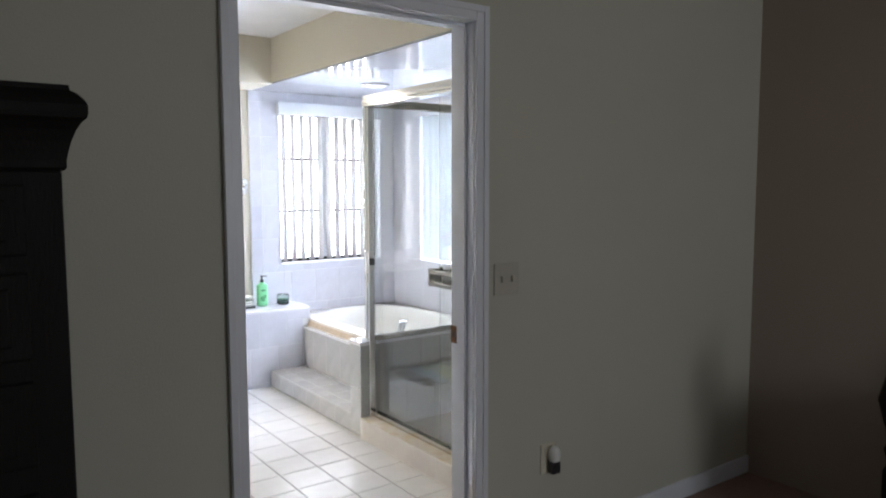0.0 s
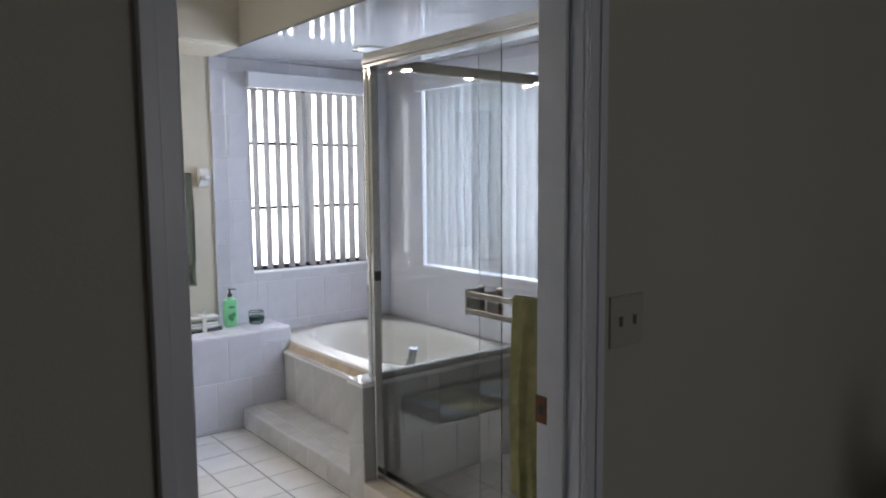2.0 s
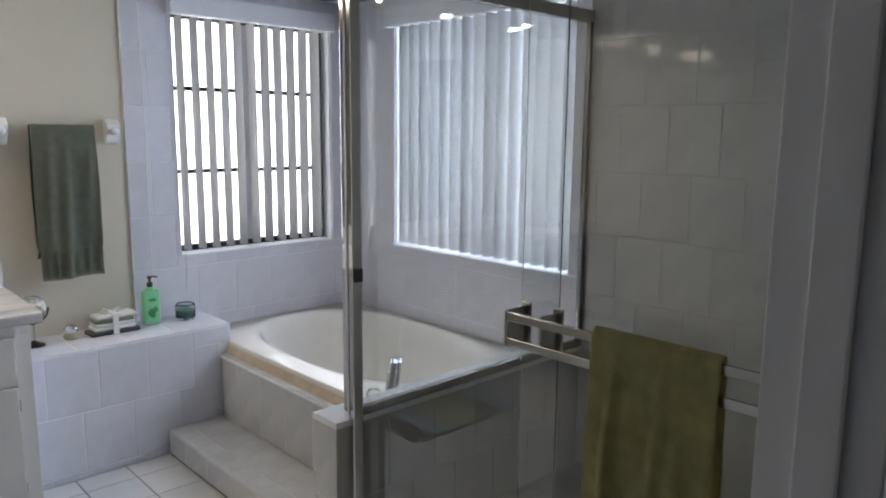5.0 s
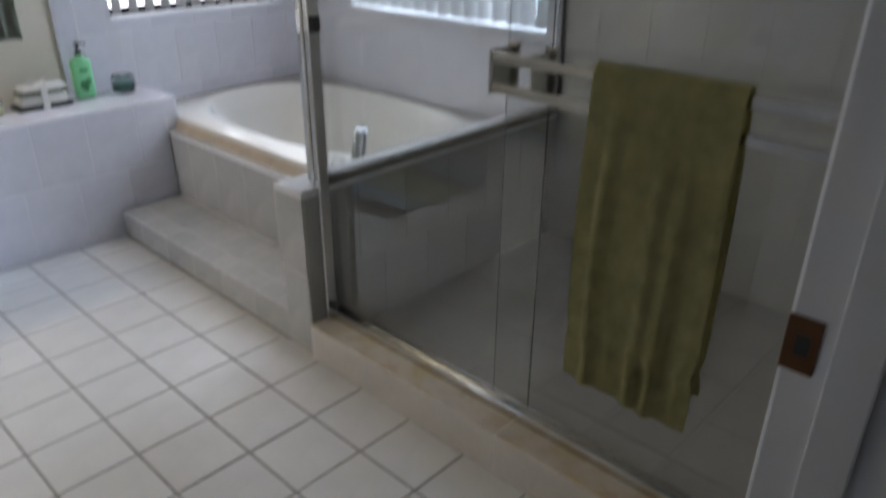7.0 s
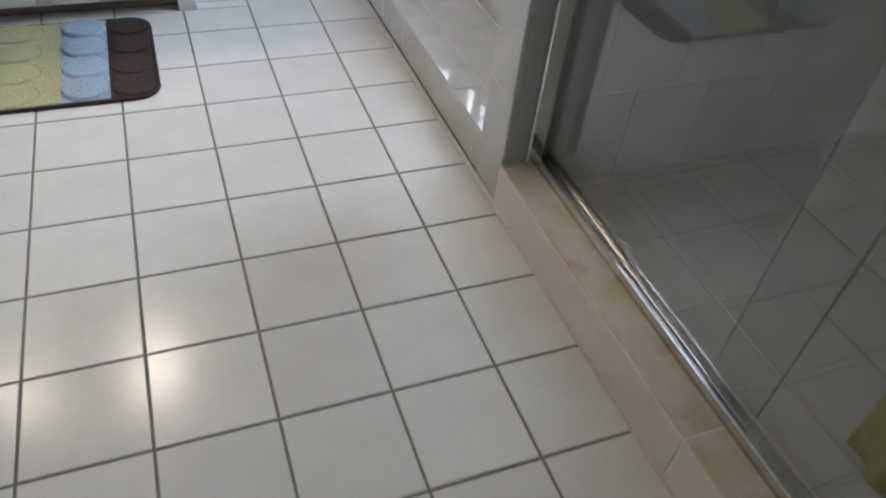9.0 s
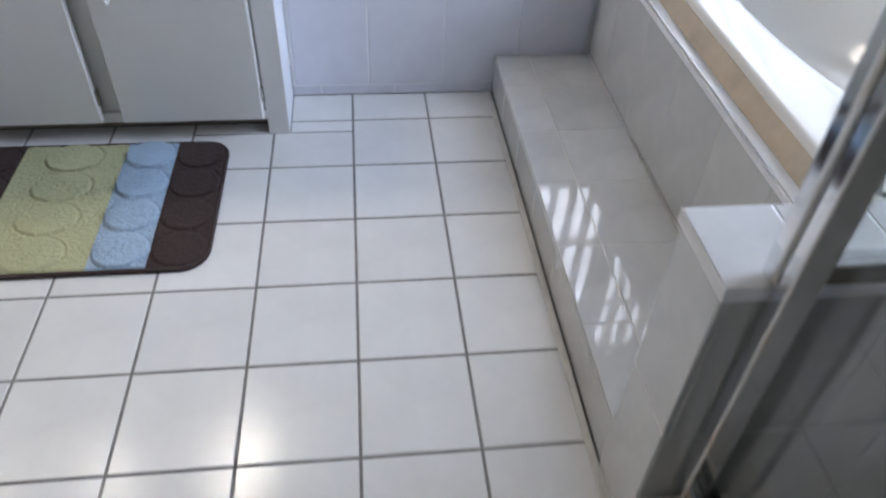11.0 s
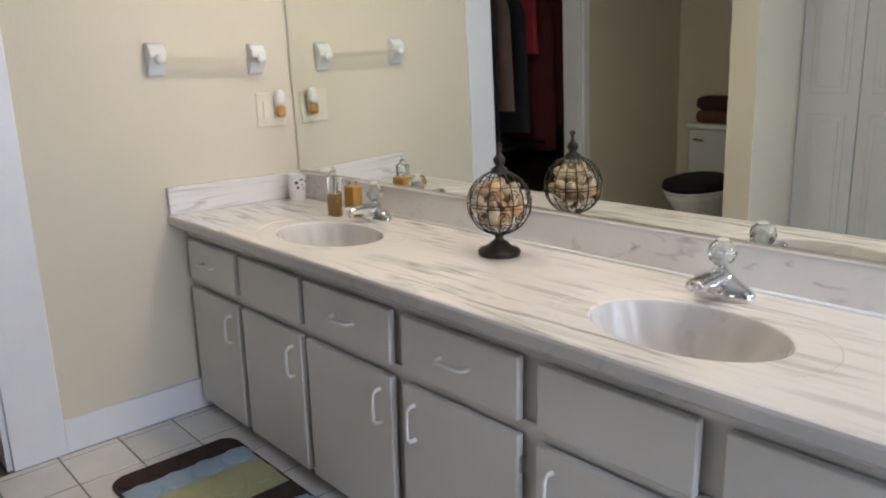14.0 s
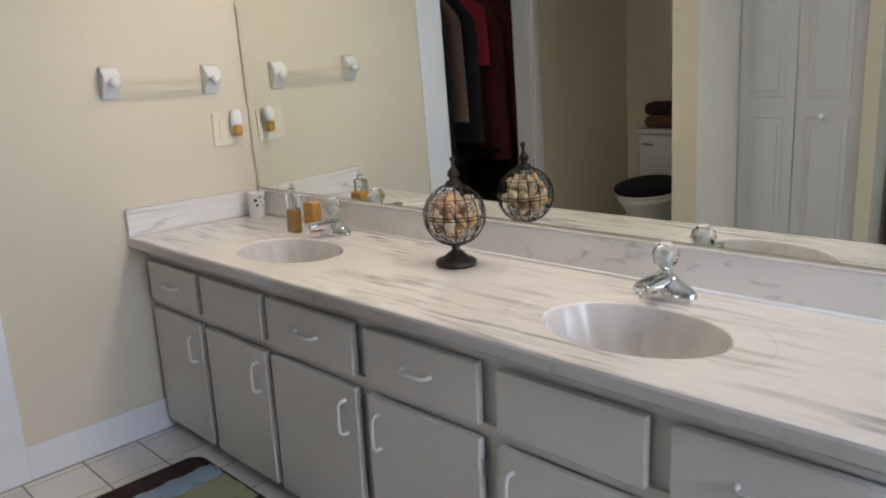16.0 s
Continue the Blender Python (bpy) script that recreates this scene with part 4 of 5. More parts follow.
for bx_, by_ in BASINS:
    mesh_object("drain_ring", lathe([(0, 0.628), (0.017, 0.628), (0.025, 0.6255)], 18, at=(bx_ + 1.41, by_ - 0.16, -0.75)), M["chrome"], ct)
    mesh_object("drain_hole", lathe([(0, 0.6288), (0.017, 0.6288), (0.017, 0.6278)], 18, at=(bx_ + 1.41, by_ - 0.16, -0.75)), M["dark_metal"], ct, "dark drain opening")
bs = thing("backsplash", (-1.41, 0.44, 0.79), "white marbled backsplash strip below the mirror", "backsplash")
mesh_object("strip", shift(boxes((XW + 0.024, -0.135, 0.428, YN - 0.002, 0.7905, 0.892), bevel=0.003), 1.41, -0.44, -0.79), M["marble_back"], bs)
bs2 = thing("side_splash", (-2.68, 0.15, 0.79), "white marbled side splash with grey veins against the wall", "backsplash")
mesh_object("strip", shift(boxes((XW + 0.002, XW + 0.022, -0.12, YN - 0.003, 0.7905, 0.892), bevel=0.003), 2.68, -0.15, -0.79), M["marble_side"], bs2)
mesh_object("caulk", tube([(-1.255, -0.014, 0.003), (1.27, -0.014, 0.003)], 0.005, 8), M["ceramic"], bs, "glossy white caulk line", smooth=True)
# the highlight along the top edge is modelled as a thin pale strip
mesh_object("edge_bead", shift(boxes((XW + 0.024, -0.135, 0.426, 0.444, 0.8925, 0.8935)), 1.41, -0.44, -0.79), M["ceramic"], bs, "pale strip for the top edge highlight")
mi = thing("wall_mirror", (-1.41, 0.449, 0.896), "large frameless wall mirror over the vanity", "mirror")
mesh_object("glass", shift(boxes((XW + 0.012, -0.145, 0.4465, 0.4515, 0.896, 2.10)), 1.41, -0.449, -0.896), M["mirror"], mi).rotation_euler = (radians(1.6), 0, 0)
mesh_object("channel", shift(boxes((XW + 0.012, -0.145, 0.444, 0.4465, 0.893, 0.900)), 1.41, -0.449, -0.896), M["nickel"], mi, "thin metal bottom channel")


def faucet(at, label):
    t = thing("basin_faucet", at, label, "faucet", "basin faucets")
    bm = lathe([(1.0, 0.0), (1.02, 0.004), (1.0, 0.015), (0.90, 0.025), (0.70, 0.035), (0.48, 0.045), (0.34, 0.054), (0, 0.057)], 40)
    bmesh.ops.scale(bm, vec=(0.080, 0.035, 1), verts=bm.verts[:])
    mesh_object("base_plate", bm, M["chrome"], t, "domed chrome base", smooth=True)
    bm = bmesh.new()
    rows = []
    for y, z, w, h in ((0.012, 0.038, 0.026, 0.020), (-0.02, 0.042, 0.025, 0.019), (-0.05, 0.045, 0.022, 0.016), (-0.085, 0.045, 0.019, 0.014), (-0.108, 0.044, 0.018, 0.014), (-0.114, 0.043, 0.016, 0.012)):
        rows.append([bm.verts.new((w * (abs(math.cos(a)) ** 0.6) * (1 if math.cos(a) > 0 else -1), y, z + h * (abs(math.sin(a)) ** 0.6) * (1 if math.sin(a) > 0 else -1))) for a in (2 * math.pi * (i + 0.5) / 20 for i in range(20))])
    for r0, r1 in zip(rows, rows[1:]):
        for i in range(20):
            bm.faces.new((r0[i], r0[(i + 1) % 20], r1[(i + 1) % 20], r1[i]))
    bm.faces.new(rows[0][::-1])
    bm.faces.new(rows[-1])
    mesh_object("spout", bm, M["chrome"], t, "flat chrome spout", smooth=True)
    mesh_object("aerator", lathe([(0, 0.022), (0.010, 0.022), (0.011, 0.034), (0, 0.034)], 16, at=(0, -0.104, 0)), M["chrome"], t)
    mesh_object("stem", lathe([(0.021, 0.050), (0.019, 0.060), (0.011, 0.066), (0.010, 0.076), (0, 0.076)], 20), M["chrome"], t, smooth=True)
    bm = bmesh.new()
    bmesh.ops.create_icosphere(bm, subdivisions=2, radius=0.032, matrix=Matrix.Translation((0, 0.0, 0.100)))
    for v in bm.verts:
        v.co.z = min(v.co.z, 0.127)
    mesh_object("knob", bm, M["clear"], t, "clear faceted acrylic knob")
    mesh_object("knob_cap", lathe([(0, 0.1275), (0.013, 0.1275), (0.014, 0.130), (0.010, 0.132), (0, 0.132)], 20), M["ceramic"], t, "white index cap")
    mesh_object("knob_core", lathe([(0, 0.077), (0.008, 0.077), (0.012, 0.09), (0.007, 0.105), (0, 0.108)], 10), M["ceramic"], t, "silvered knob core")
    return t


f1 = faucet((-0.79, 0.345, 0.7905), "chrome single-knob basin faucet with a clear knob")
copy_thing(f1, pose(-2.045, 0.345, 0.7905))

# wire globe with shells
gl = thing("wire_globe", (-1.40, 0.28, 0.7905), "black wire globe ornament on a round foot, filled with seashells", "ornament")
GR, GZ = 0.088, 0.146
mesh_object("foot", lathe([(0, 0.0), (0.058, 0.0), (0.060, 0.010), (0.056, 0.017), (0.034, 0.026), (0.024, 0.036), (0.014, 0.042), (0.011, 0.050), (0.016, 0.057), (0, 0.060)], 28), M["iron"], gl, smooth=True)
for k in range(8):
    a = math.pi * k / 8
    pts = [(GR * math.cos(a) * math.cos(b), GR * math.sin(a) * math.cos(b), GZ + GR * math.sin(b)) for b in (2 * math.pi * i / 40 for i in range(40))]
    mesh_object("rib", tube(pts, 0.0016, 5, closed=True), M["iron"], gl)
for lat, rr in ((-3, 0.0014), (3, 0.0014), (-34, 0.0012), (36, 0.0012), (60, 0.0012)):
    c, s = math.cos(radians(lat)), math.sin(radians(lat))
    mesh_object("ring", tube([(GR * c * math.cos(b), GR * c * math.sin(b), GZ + GR * s) for b in (2 * math.pi * i / 48 for i in range(48))], rr, 5, closed=True), M["iron"], gl)
for row, (lat, n_) in enumerate(((20, 9), (-18, 9), (-48, 7))):
    for k in range(n_):
        lon = 2 * math.pi * (k + 0.5 * (row % 2) + 0.5) / n_
        pts = []
        for i in range(18):
            th = i / 17 * 3.06 * math.pi
            rr = 0.017 * (1 - 0.8 * i / 17)
            la, lo = radians(lat) + rr * math.sin(th) / GR, lon + rr * math.cos(th) / (GR * math.cos(radians(lat)))
            pts.append((GR * math.cos(la) * math.cos(lo), GR * math.cos(la) * math.sin(lo), GZ + GR * math.sin(la)))
        mesh_object("scroll", tube(pts, 0.0013, 4), M["iron"], gl)
mesh_object("finial", shift(lathe([(0.026, 0.276), (0.022, 0.288), (0.010, 0.296), (0.016, 0.306), (0.017, 0.314), (0.010, 0.324), (0.005, 0.330), (0.005, 0.344), (0.009, 0.350), (0.007, 0.358), (0, 0.361)], 20), 0, 0, -0.048), M["iron"], gl, smooth=True)
rs = random.Random(5)
shells = []
tries = 0
while len(shells) < 60 and tries < 4000:
    tries += 1
    v = Vector([rs.uniform(-1, 1) for _ in range(3)])
    r = rs.uniform(0.015, 0.024)
    if v.length > 1:
        continue
    v = v * (GR - 0.006 - r)
    if v.z > 0.055 or any((v - o).length < (r + q) * 0.64 for o, q in shells):
        continue
    shells.append((v, r))
for k, (v, r) in enumerate(shells):
    bm = bmesh.new()
    rot = Euler([rs.uniform(0, 6.28) for _ in range(3)]).to_matrix().to_4x4()
    ribs = rs.choice((7, 9, 11))
    lathe([(0.1 * r, -r), (0.6 * r, -0.7 * r), (0.92 * r, -0.2 * r), (r * 0.8, 0.35 * r), (0.35 * r, 0.8 * r), (0, r)], 14, bm, v + Vector((0, 0, GZ)), rot @ Matrix.Diagonal((1, 0.62, 1, 1)))
    mesh_object("shell", bm, (M["shell_a"], M["shell_a"], M["shell_b"], M["shell_c"], M["shell_a"])[k % 5], gl, "", smooth=True)

# counter things
cup = thing("tumbler", (-2.59, 0.375, 0.7905), "white ceramic tumbler with dark floral marks in the counter corner", "tumbler")
mesh_object("body", lathe([(0, 0), (0.030, 0), (0.032, 0.004), (0.038, 0.10), (0.0385, 0.104), (0.030, 0.104), (0.028, 0.085), (0, 0.085)], 26), M["ceramic"], cup, smooth=True)
rs = random.Random(2)
for k in range(22):
    bm = bmesh.new()
    a, z = rs.uniform(0, 6.28), rs.uniform(0.02, 0.09)
    r0 = 0.0325 + (z / 0.1) * 0.0058 + 0.0004
    s = rs.uniform(0.003, 0.008)
    q = [bm.verts.new((r0 * math.cos(a + dx / r0), r0 * math.sin(a + dx / r0), z + dz)) for dx, dz in ((-s, 0), (-s * 0.3, -s), (s, -s * 0.2), (s * 0.4, s * 1.1))]
    bm.faces.new(q)
    mesh_object("flower_print", bm, M["dark_plastic"], cup, "dark floral mark")

sp_ = thing("soap_pump", (-2.20, 0.285, 0.7905), "clear soap bottle half full of amber liquid on the counter", "soap bottle")
mesh_object("bottle", boxes((-0.028, 0.028, -0.016, 0.016, 0, 0.145), bevel=0.007), M["clear"], sp_, "clear plastic bottle")
mesh_object("soap", boxes((-0.024, 0.024, -0.012, 0.012, 0.004, 0.085), bevel=0.004), M["amber"], sp_, "amber liquid soap")
mesh_object("cap", lathe([(0.013, 0.145), (0.013, 0.16), (0.006, 0.163), (0.005, 0.178), (0, 0.178)], 14), M["clear"], sp_)
s2 = thing("soap_pump", (-2.155, 0.335, 0.7905), "square amber soap bottle beside the faucet", "soap bottle")
mesh_object("bottle", boxes((-0.03, 0.03, -0.02, 0.02, 0, 0.11), bevel=0.006), M["amber"], s2, "amber plastic bottle")
mesh_object("cap", boxes((-0.012, 0.012, -0.012, 0.012, 0.1105, 0.125), bevel=0.002), M["clear"], s2)
sw = thing("switch_plate", (XW + 0.001, 0.338, 1.15), "ivory double plate with a rocker switch and an outlet", "switch")
mesh_object("plate", boxes((0, 0.006, -0.064, 0.064, -0.066, 0.066), bevel=0.002), M["plate"], sw)
mesh_object("rocker", boxes((0.005, 0.010, -0.037, -0.012, -0.034, 0.034), bevel=0.002), M["plate"], sw)
mesh_object("outlet", boxes((0.005, 0.008, 0.012, 0.040, -0.034, 0.034), bevel=0.002), M["plate"], sw)
fr = thing("air_freshener", (XW + 0.010, 0.362, 1.16), "white plug-in air freshener with an amber oil bulb", "air freshener")
mesh_object("body", lathe([(0, 0.0), (0.021, 0.0), (0.023, 0.02), (0.020, 0.05), (0.012, 0.06), (0, 0.062)], 18, at=(0.026, 0, 0.005)), M["plastic"], fr, smooth=True)
mesh_object("oil_bulb", lathe([(0, -0.045), (0.014, -0.043), (0.018, -0.03), (0.018, -0.005), (0, 0.0)], 16, at=(0.03, 0, 0.005)), M["amber"], fr, smooth=True)
mesh_object("plug", boxes((-0.0015, 0.02, -0.014, 0.014, -0.03, 0.02), bevel=0.003), M["plate"], fr)

# ---- things on the tiled ledge ----
LZ = 0.5495
mm = thing("magnifying_mirror", (-0.065, 0.32, LZ), "small chrome magnifying mirror on a dark round stand", "mirror")
mesh_object("base", lathe([(0, 0), (0.042, 0), (0.040, 0.006), (0.018, 0.014), (0.006, 0.024), (0, 0.024)], 24), M["iron"], mm, smooth=True)
mesh_object("stem", tube([(0, 0, 0.02), (0, 0, 0.06), (0, 0, 0.09)], 0.005, 8), M["nickel"], mm)
tl = Matrix.Rotation(radians(78), 4, "X") @ Matrix.Identity(4)
mesh_object("yoke", tube([(0.062 * math.cos(a), 0.0, 0.155 + 0.062 * math.sin(a)) for a in (radians(180 + 180 * i / 18) for i in range(19))], 0.0035, 6), M["iron"], mm)
mesh_object("frame", lathe([(0.050, -0.007), (0.056, -0.004), (0.057, 0.004), (0.050, 0.008)], 32, at=(0, 0, 0.155), tilt=tl), M["chrome"], mm, smooth=True)
mesh_object("mirror", lathe([(0, 0.004), (0.051, 0.006), (0.051, -0.006), (0, -0.006)], 32, at=(0, 0, 0.155), tilt=tl), M["mirror"], mm)
jb = thing("candle_jar", (0.08, 0.33, LZ), "small glass jar with a silver ball lid and green gel", "jar")
mesh_object("jar", lathe([(0, 0), (0.026, 0), (0.031, 0.008), (0.029, 0.026), (0.024, 0.03), (0, 0.03)], 20), M["rug_green"], jb, "green gel in glass", smooth=True)
mesh_object("lid", lathe([(0.024, 0.03), (0.030, 0.036), (0.028, 0.052), (0.016, 0.063), (0, 0.066)], 20), M["chrome"], jb, "silver domed lid", smooth=True)
tb = thing("washcloth_bundle", (0.25, 0.33, LZ), "bundle of folded white washcloths tied with ribbon on a charcoal cloth", "washcloths")
mesh_object("base_cloth", boxes((-0.105, 0.105, -0.05, 0.05, 0, 0.018), bevel=0.007), M["grey_cloth"], tb, "charcoal folded cloth", smooth=True)
for k in range(4):
    mesh_object("washcloth", shift(boxes((-0.09 + 0.004 * (k % 2), 0.09 - 0.006 * (k % 3), -0.045, 0.045, 0, 0.017), bevel=0.0075), 0.002 * k, 0, 0.0185 + 0.0172 * k), (M["linen"], M["sage"])[k % 4 == 2], tb, "", smooth=True)
mesh_object("ribbon", boxes((-0.012, 0.012, -0.052, -0.046, 0.0, 0.09), (-0.012, 0.012, -0.052, 0.052, 0.088, 0.0905)), M["linen"], tb, "pale ribbon")
mesh_object("bow", tube([(0, 0, 0.09), (-0.03, 0.01, 0.105), (-0.045, 0, 0.092), (-0.02, -0.01, 0.092), (0, 0, 0.092), (0.03, 0.008, 0.108), (0.05, 0, 0.094), (0.02, -0.008, 0.092)], 0.005, 6), M["linen"], tb)
lb = thing("lotion_bottle", (0.43, 0.345, LZ), "bright green lotion bottle with a black pump top", "lotion bottle")
mesh_object("body", boxes((-0.040, 0.040, -0.021, 0.021, 0, 0.165), bevel=0.014), M["green_bottle"], lb, "", smooth=True)
mesh_object("shoulder", lathe([(0.022, 0.160), (0.020, 0.172), (0.012, 0.178)], 18), M["green_bottle"], lb, smooth=True)
mesh_object("pump", lathe([(0.013, 0.176), (0.014, 0.196), (0.006, 0.200), (0.005, 0.214), (0.010, 0.216), (0.010, 0.226), (0, 0.228)], 16), M["dark_plastic"], lb, "black pump", smooth=True)
mesh_object("nozzle", tube([(0, 0, 0.221), (0.022, -0.004, 0.223), (0.034, -0.006, 0.218)], 0.004, 8), M["dark_plastic"], lb)
bm = bmesh.new()
for cx_, cz_, s_ in ((-0.008, 0.06, 0.015), (0.012, 0.072, 0.012), (0.0, 0.048, 0.012)):
    vs = [bm.verts.new((cx_ + s_ * math.cos(a), -0.0216, cz_ + s_ * 1.2 * math.sin(a))) for a in (2 * math.pi * i / 12 for i in range(12))]
    bm.faces.new(vs)
mesh_object("leaf_mark", bm, M["label_white"], lb, "dark green leaf mark")
bm = bmesh.new()
vs = [bm.verts.new((0.020 * math.cos(a), -0.0216, 0.118 + 0.008 * math.sin(a))) for a in (2 * math.pi * i / 16 for i in range(16))]
bm.faces.new(vs)
mesh_object("label_mark", bm, M["label_white"], lb, "dark green oval mark")
cj = thing("candle_jar", (0.587, 0.335, LZ), "clear jar candle half filled with dark green wax", "candle")
mesh_object("glass", lathe([(0, 0), (0.040, 0), (0.046, 0.01), (0.046, 0.068), (0.040, 0.076), (0.037, 0.074), (0.043, 0.066), (0.043, 0.012), (0, 0.006)], 28), M["clear"], cj, "clear glass", smooth=True)
mesh_object("wax", lathe([(0, 0.008), (0.041, 0.012), (0.0415, 0.046), (0, 0.046)], 24), M["wax"], cj, "dark green wax")


# ---- rugs ----
def rug(at, width, depth, flip, label):
    t = thing("bath_rug", at, label, "rug", "striped bath rugs")
    cols = 6
    w = width / cols
    stripes = [(0, 1, "rug_blue"), (1, 2, "rug_brown"), (2, 4, "rug_green"), (4, 5, "rug_blue"), (5, 6, "rug_brown")]
    r = 0.055
    names = {"rug_blue": "blue tufted stripe", "rug_brown": "dark brown tufted stripe", "rug_green": "yellow green tufted stripe"}
    for c0, c1, kind in stripes:
        def fn(u, v):
            x = c0 * w + u * (c1 - c0) * w
            hh = depth / 2
            d = min(x, width - x)
            if d < r:
                hh = depth / 2 - r + math.sqrt(max(r * r - (r - d) ** 2, 0))
            y = (v * 2 - 1) * hh
            cx = (c0 + c1) / 2 * w
            row = depth / 4
            cy = (math.floor(min((y + depth / 2) / row, 3.999)) + 0.5) * row - depth / 2
            q = math.hypot((x - cx) / (w * (0.49 if c1 - c0 == 1 else 0.56)), (y - cy) / (row * 0.485))
            lift = 0.0105 if kind == "rug_blue" else 0.005
            dome = lift * (1 - 0.35 * q ** 2) if q < 0.97 else (-0.0035 if q < 1.03 else 0.0)
            edge = min(1, (hh - abs(y)) / 0.006, d / 0.006)
            z = (0.011 + dome + 0.0022 * noise.noise(Vector((x, y, 0.3)) * 170)) * max(edge, 0.0) + 0.001
            xx, yy = x - width / 2, y
            if flip:
                xx, yy = -xx, -yy
            return (xx, yy, z)
        mesh_object("stripe", grid(36 * (c1 - c0), 150, fn), M[kind], t, names[kind], smooth=True)
    rim = []
    for qx, qy, a0 in ((1, 1, 0), (-1, 1, 90), (-1, -1, 180), (1, -1, 270)):
        for k in range(9):
            a = radians(a0 + 90 * k / 8)
            rim.append((qx * (width / 2 - r) + r * math.cos(a), qy * (depth / 2 - r) + r * math.sin(a), 0.006))
    mesh_object("binding", tube(rim, 0.0055, 6, closed=True), M["rug_brown"], t, "dark bound edge", smooth=True)
    return t


rug((-0.67, -0.325, 0.0), 0.72, 0.455, False, "striped tufted bath rug in brown, blue and green on white tiles")
rug((-2.06, -0.325, 0.0), 0.62, 0.43, True, "smaller striped tufted bath rug in black, blue and green")

# ---- ceiling fixtures ----
for bx_, by_ in BULBS:
    t = thing("downlight", (bx_, by_, ZL), "round recessed downlight with a white trim ring", "ceiling light", "soffit downlights")
    mesh_object("ring", lathe([(0.042, -0.001), (0.058, -0.001), (0.062, -0.005), (0.052, -0.009), (0.042, -0.006)], 28), M["plastic"], t, smooth=True)
    mesh_object("lens", lathe([(0, -0.002), (0.042, -0.002)], 24), M["bulb"], t, "glowing lens")
t = thing("ceiling_vent", (1.03, -0.30, ZL), "round ceiling vent with a dark rim over the tub", "vent")
mesh_object("rim", lathe([(0.085, 0), (0.10, 0), (0.10, -0.008), (0.085, -0.010)], 32), M["nickel"], t)
mesh_object("cover", lathe([(0, -0.012), (0.07, -0.010), (0.085, -0.004), (0.085, 0)], 32), M["lens"], t, smooth=True)
t = thing("shower_bottle", (XE + 0.045, -2.066, NI[2] + 0.001), "tall green shampoo bottle in the shower niche", "bottle")
mesh_object("body", boxes((-0.025, 0.025, -0.04, 0.04, 0, 0.20), bevel=0.012), M["bottle_dark_green"], t, smooth=True)
mesh_object("cap", lathe([(0.018, 0.20), (0.018, 0.235), (0, 0.237)], 16), M["dark_plastic"], t)
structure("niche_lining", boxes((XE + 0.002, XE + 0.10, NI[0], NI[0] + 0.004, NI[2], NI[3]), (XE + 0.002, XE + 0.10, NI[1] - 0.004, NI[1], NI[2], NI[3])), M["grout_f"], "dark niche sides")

# ---- doors ----
d = tagged(new("door_1"), "white painted bathroom door standing open", "door", kind="structure")
d.location = (-0.802, YS + 0.013, 0.01)
leaf = bmesh.new()
box(leaf, -0.034, 0.0, 0, 0.775, 0, 1.965, 0.002)
for z0_, z1_ in ((0.2, 0.9), (1.05, 1.85)):
    box(leaf, 0.0, 0.004, 0.12, 0.655, z0_, z1_, 0.002)
mesh_object("leaf", leaf, M["trim"], d, "white moulded door leaf")
mesh_object("door_knob", lathe([(0.026, 0), (0.024, 0.008), (0.010, 0.012), (0.010, 0.03), (0.024, 0.038), (0.026, 0.052), (0.016, 0.062), (0, 0.064)], 20, at=(0, 0.715, 0.90), tilt=Matrix.Rotation(radians(90), 4, "Y")), M["nickel"], d, smooth=True)

t = thing("strike_plate", (-0.0305, YS - 0.016, 0.896), "brown metal strike plate on the white door jamb", "strike plate")
mesh_object("plate", boxes((-0.002, 0.0, -0.016, 0.018, -0.032, 0.032), bevel=0.0008), mat("aged_brass", (0.16, 0.08, 0.04), 0.4, 0.8, vary=0.2), t)
mesh_object("latch_hole", boxes((-0.0026, -0.0021, -0.007, 0.007, -0.012, 0.012)), M["dark_metal"], t)
t = thing("strike_plate", (XW - 0.03, CY1 - 0.0185, 0.95), "brown metal strike plate on the closet door jamb", "strike plate")
mesh_object("plate", boxes((-0.016, 0.018, -0.002, 0.0, -0.032, 0.032)), M["wall_brown"], t)
for k, (a, b) in enumerate(((-1.515, -1.247), (-1.243, -0.955))):
    t = tagged(new("bifold_door"), "white panelled bifold closet door", "door", group="bifold closet doors")
    t.location = ((a + b) / 2, -1.68, 0.01)
    h = (b - a) / 2
    bm = boxes((-h, h, -0.015, 0.012, 0, 2.015), bevel=0.002)
    for z0_, z1_ in ((0.15, 0.92), (1.02, 1.88)):
        box(bm, -h + 0.05, h - 0.05, 0.012, 0.017, z0_, z1_, 0.003)
        box(bm, -h + 0.075, h - 0.075, 0.017, 0.022, z0_ + 0.03, z1_ - 0.03, 0.003)
    mesh_object("leaf", bm, M["door_paint"], t)
    if k:
        mesh_object("knob", lathe([(0.006, 0), (0.006, 0.012), (0.015, 0.018), (0.012, 0.028), (0, 0.03)], 16, at=(-0.02, 0.012, 0.93), tilt=Matrix.Rotation(radians(-90), 4, "X")), M["plastic"], t, smooth=True)

# ---- toilet alcove ----
TX = -2.27
to = thing("toilet", (TX, -2.25, 0.0), "white ceramic toilet with a black fleece lid cover in the alcove", "toilet")


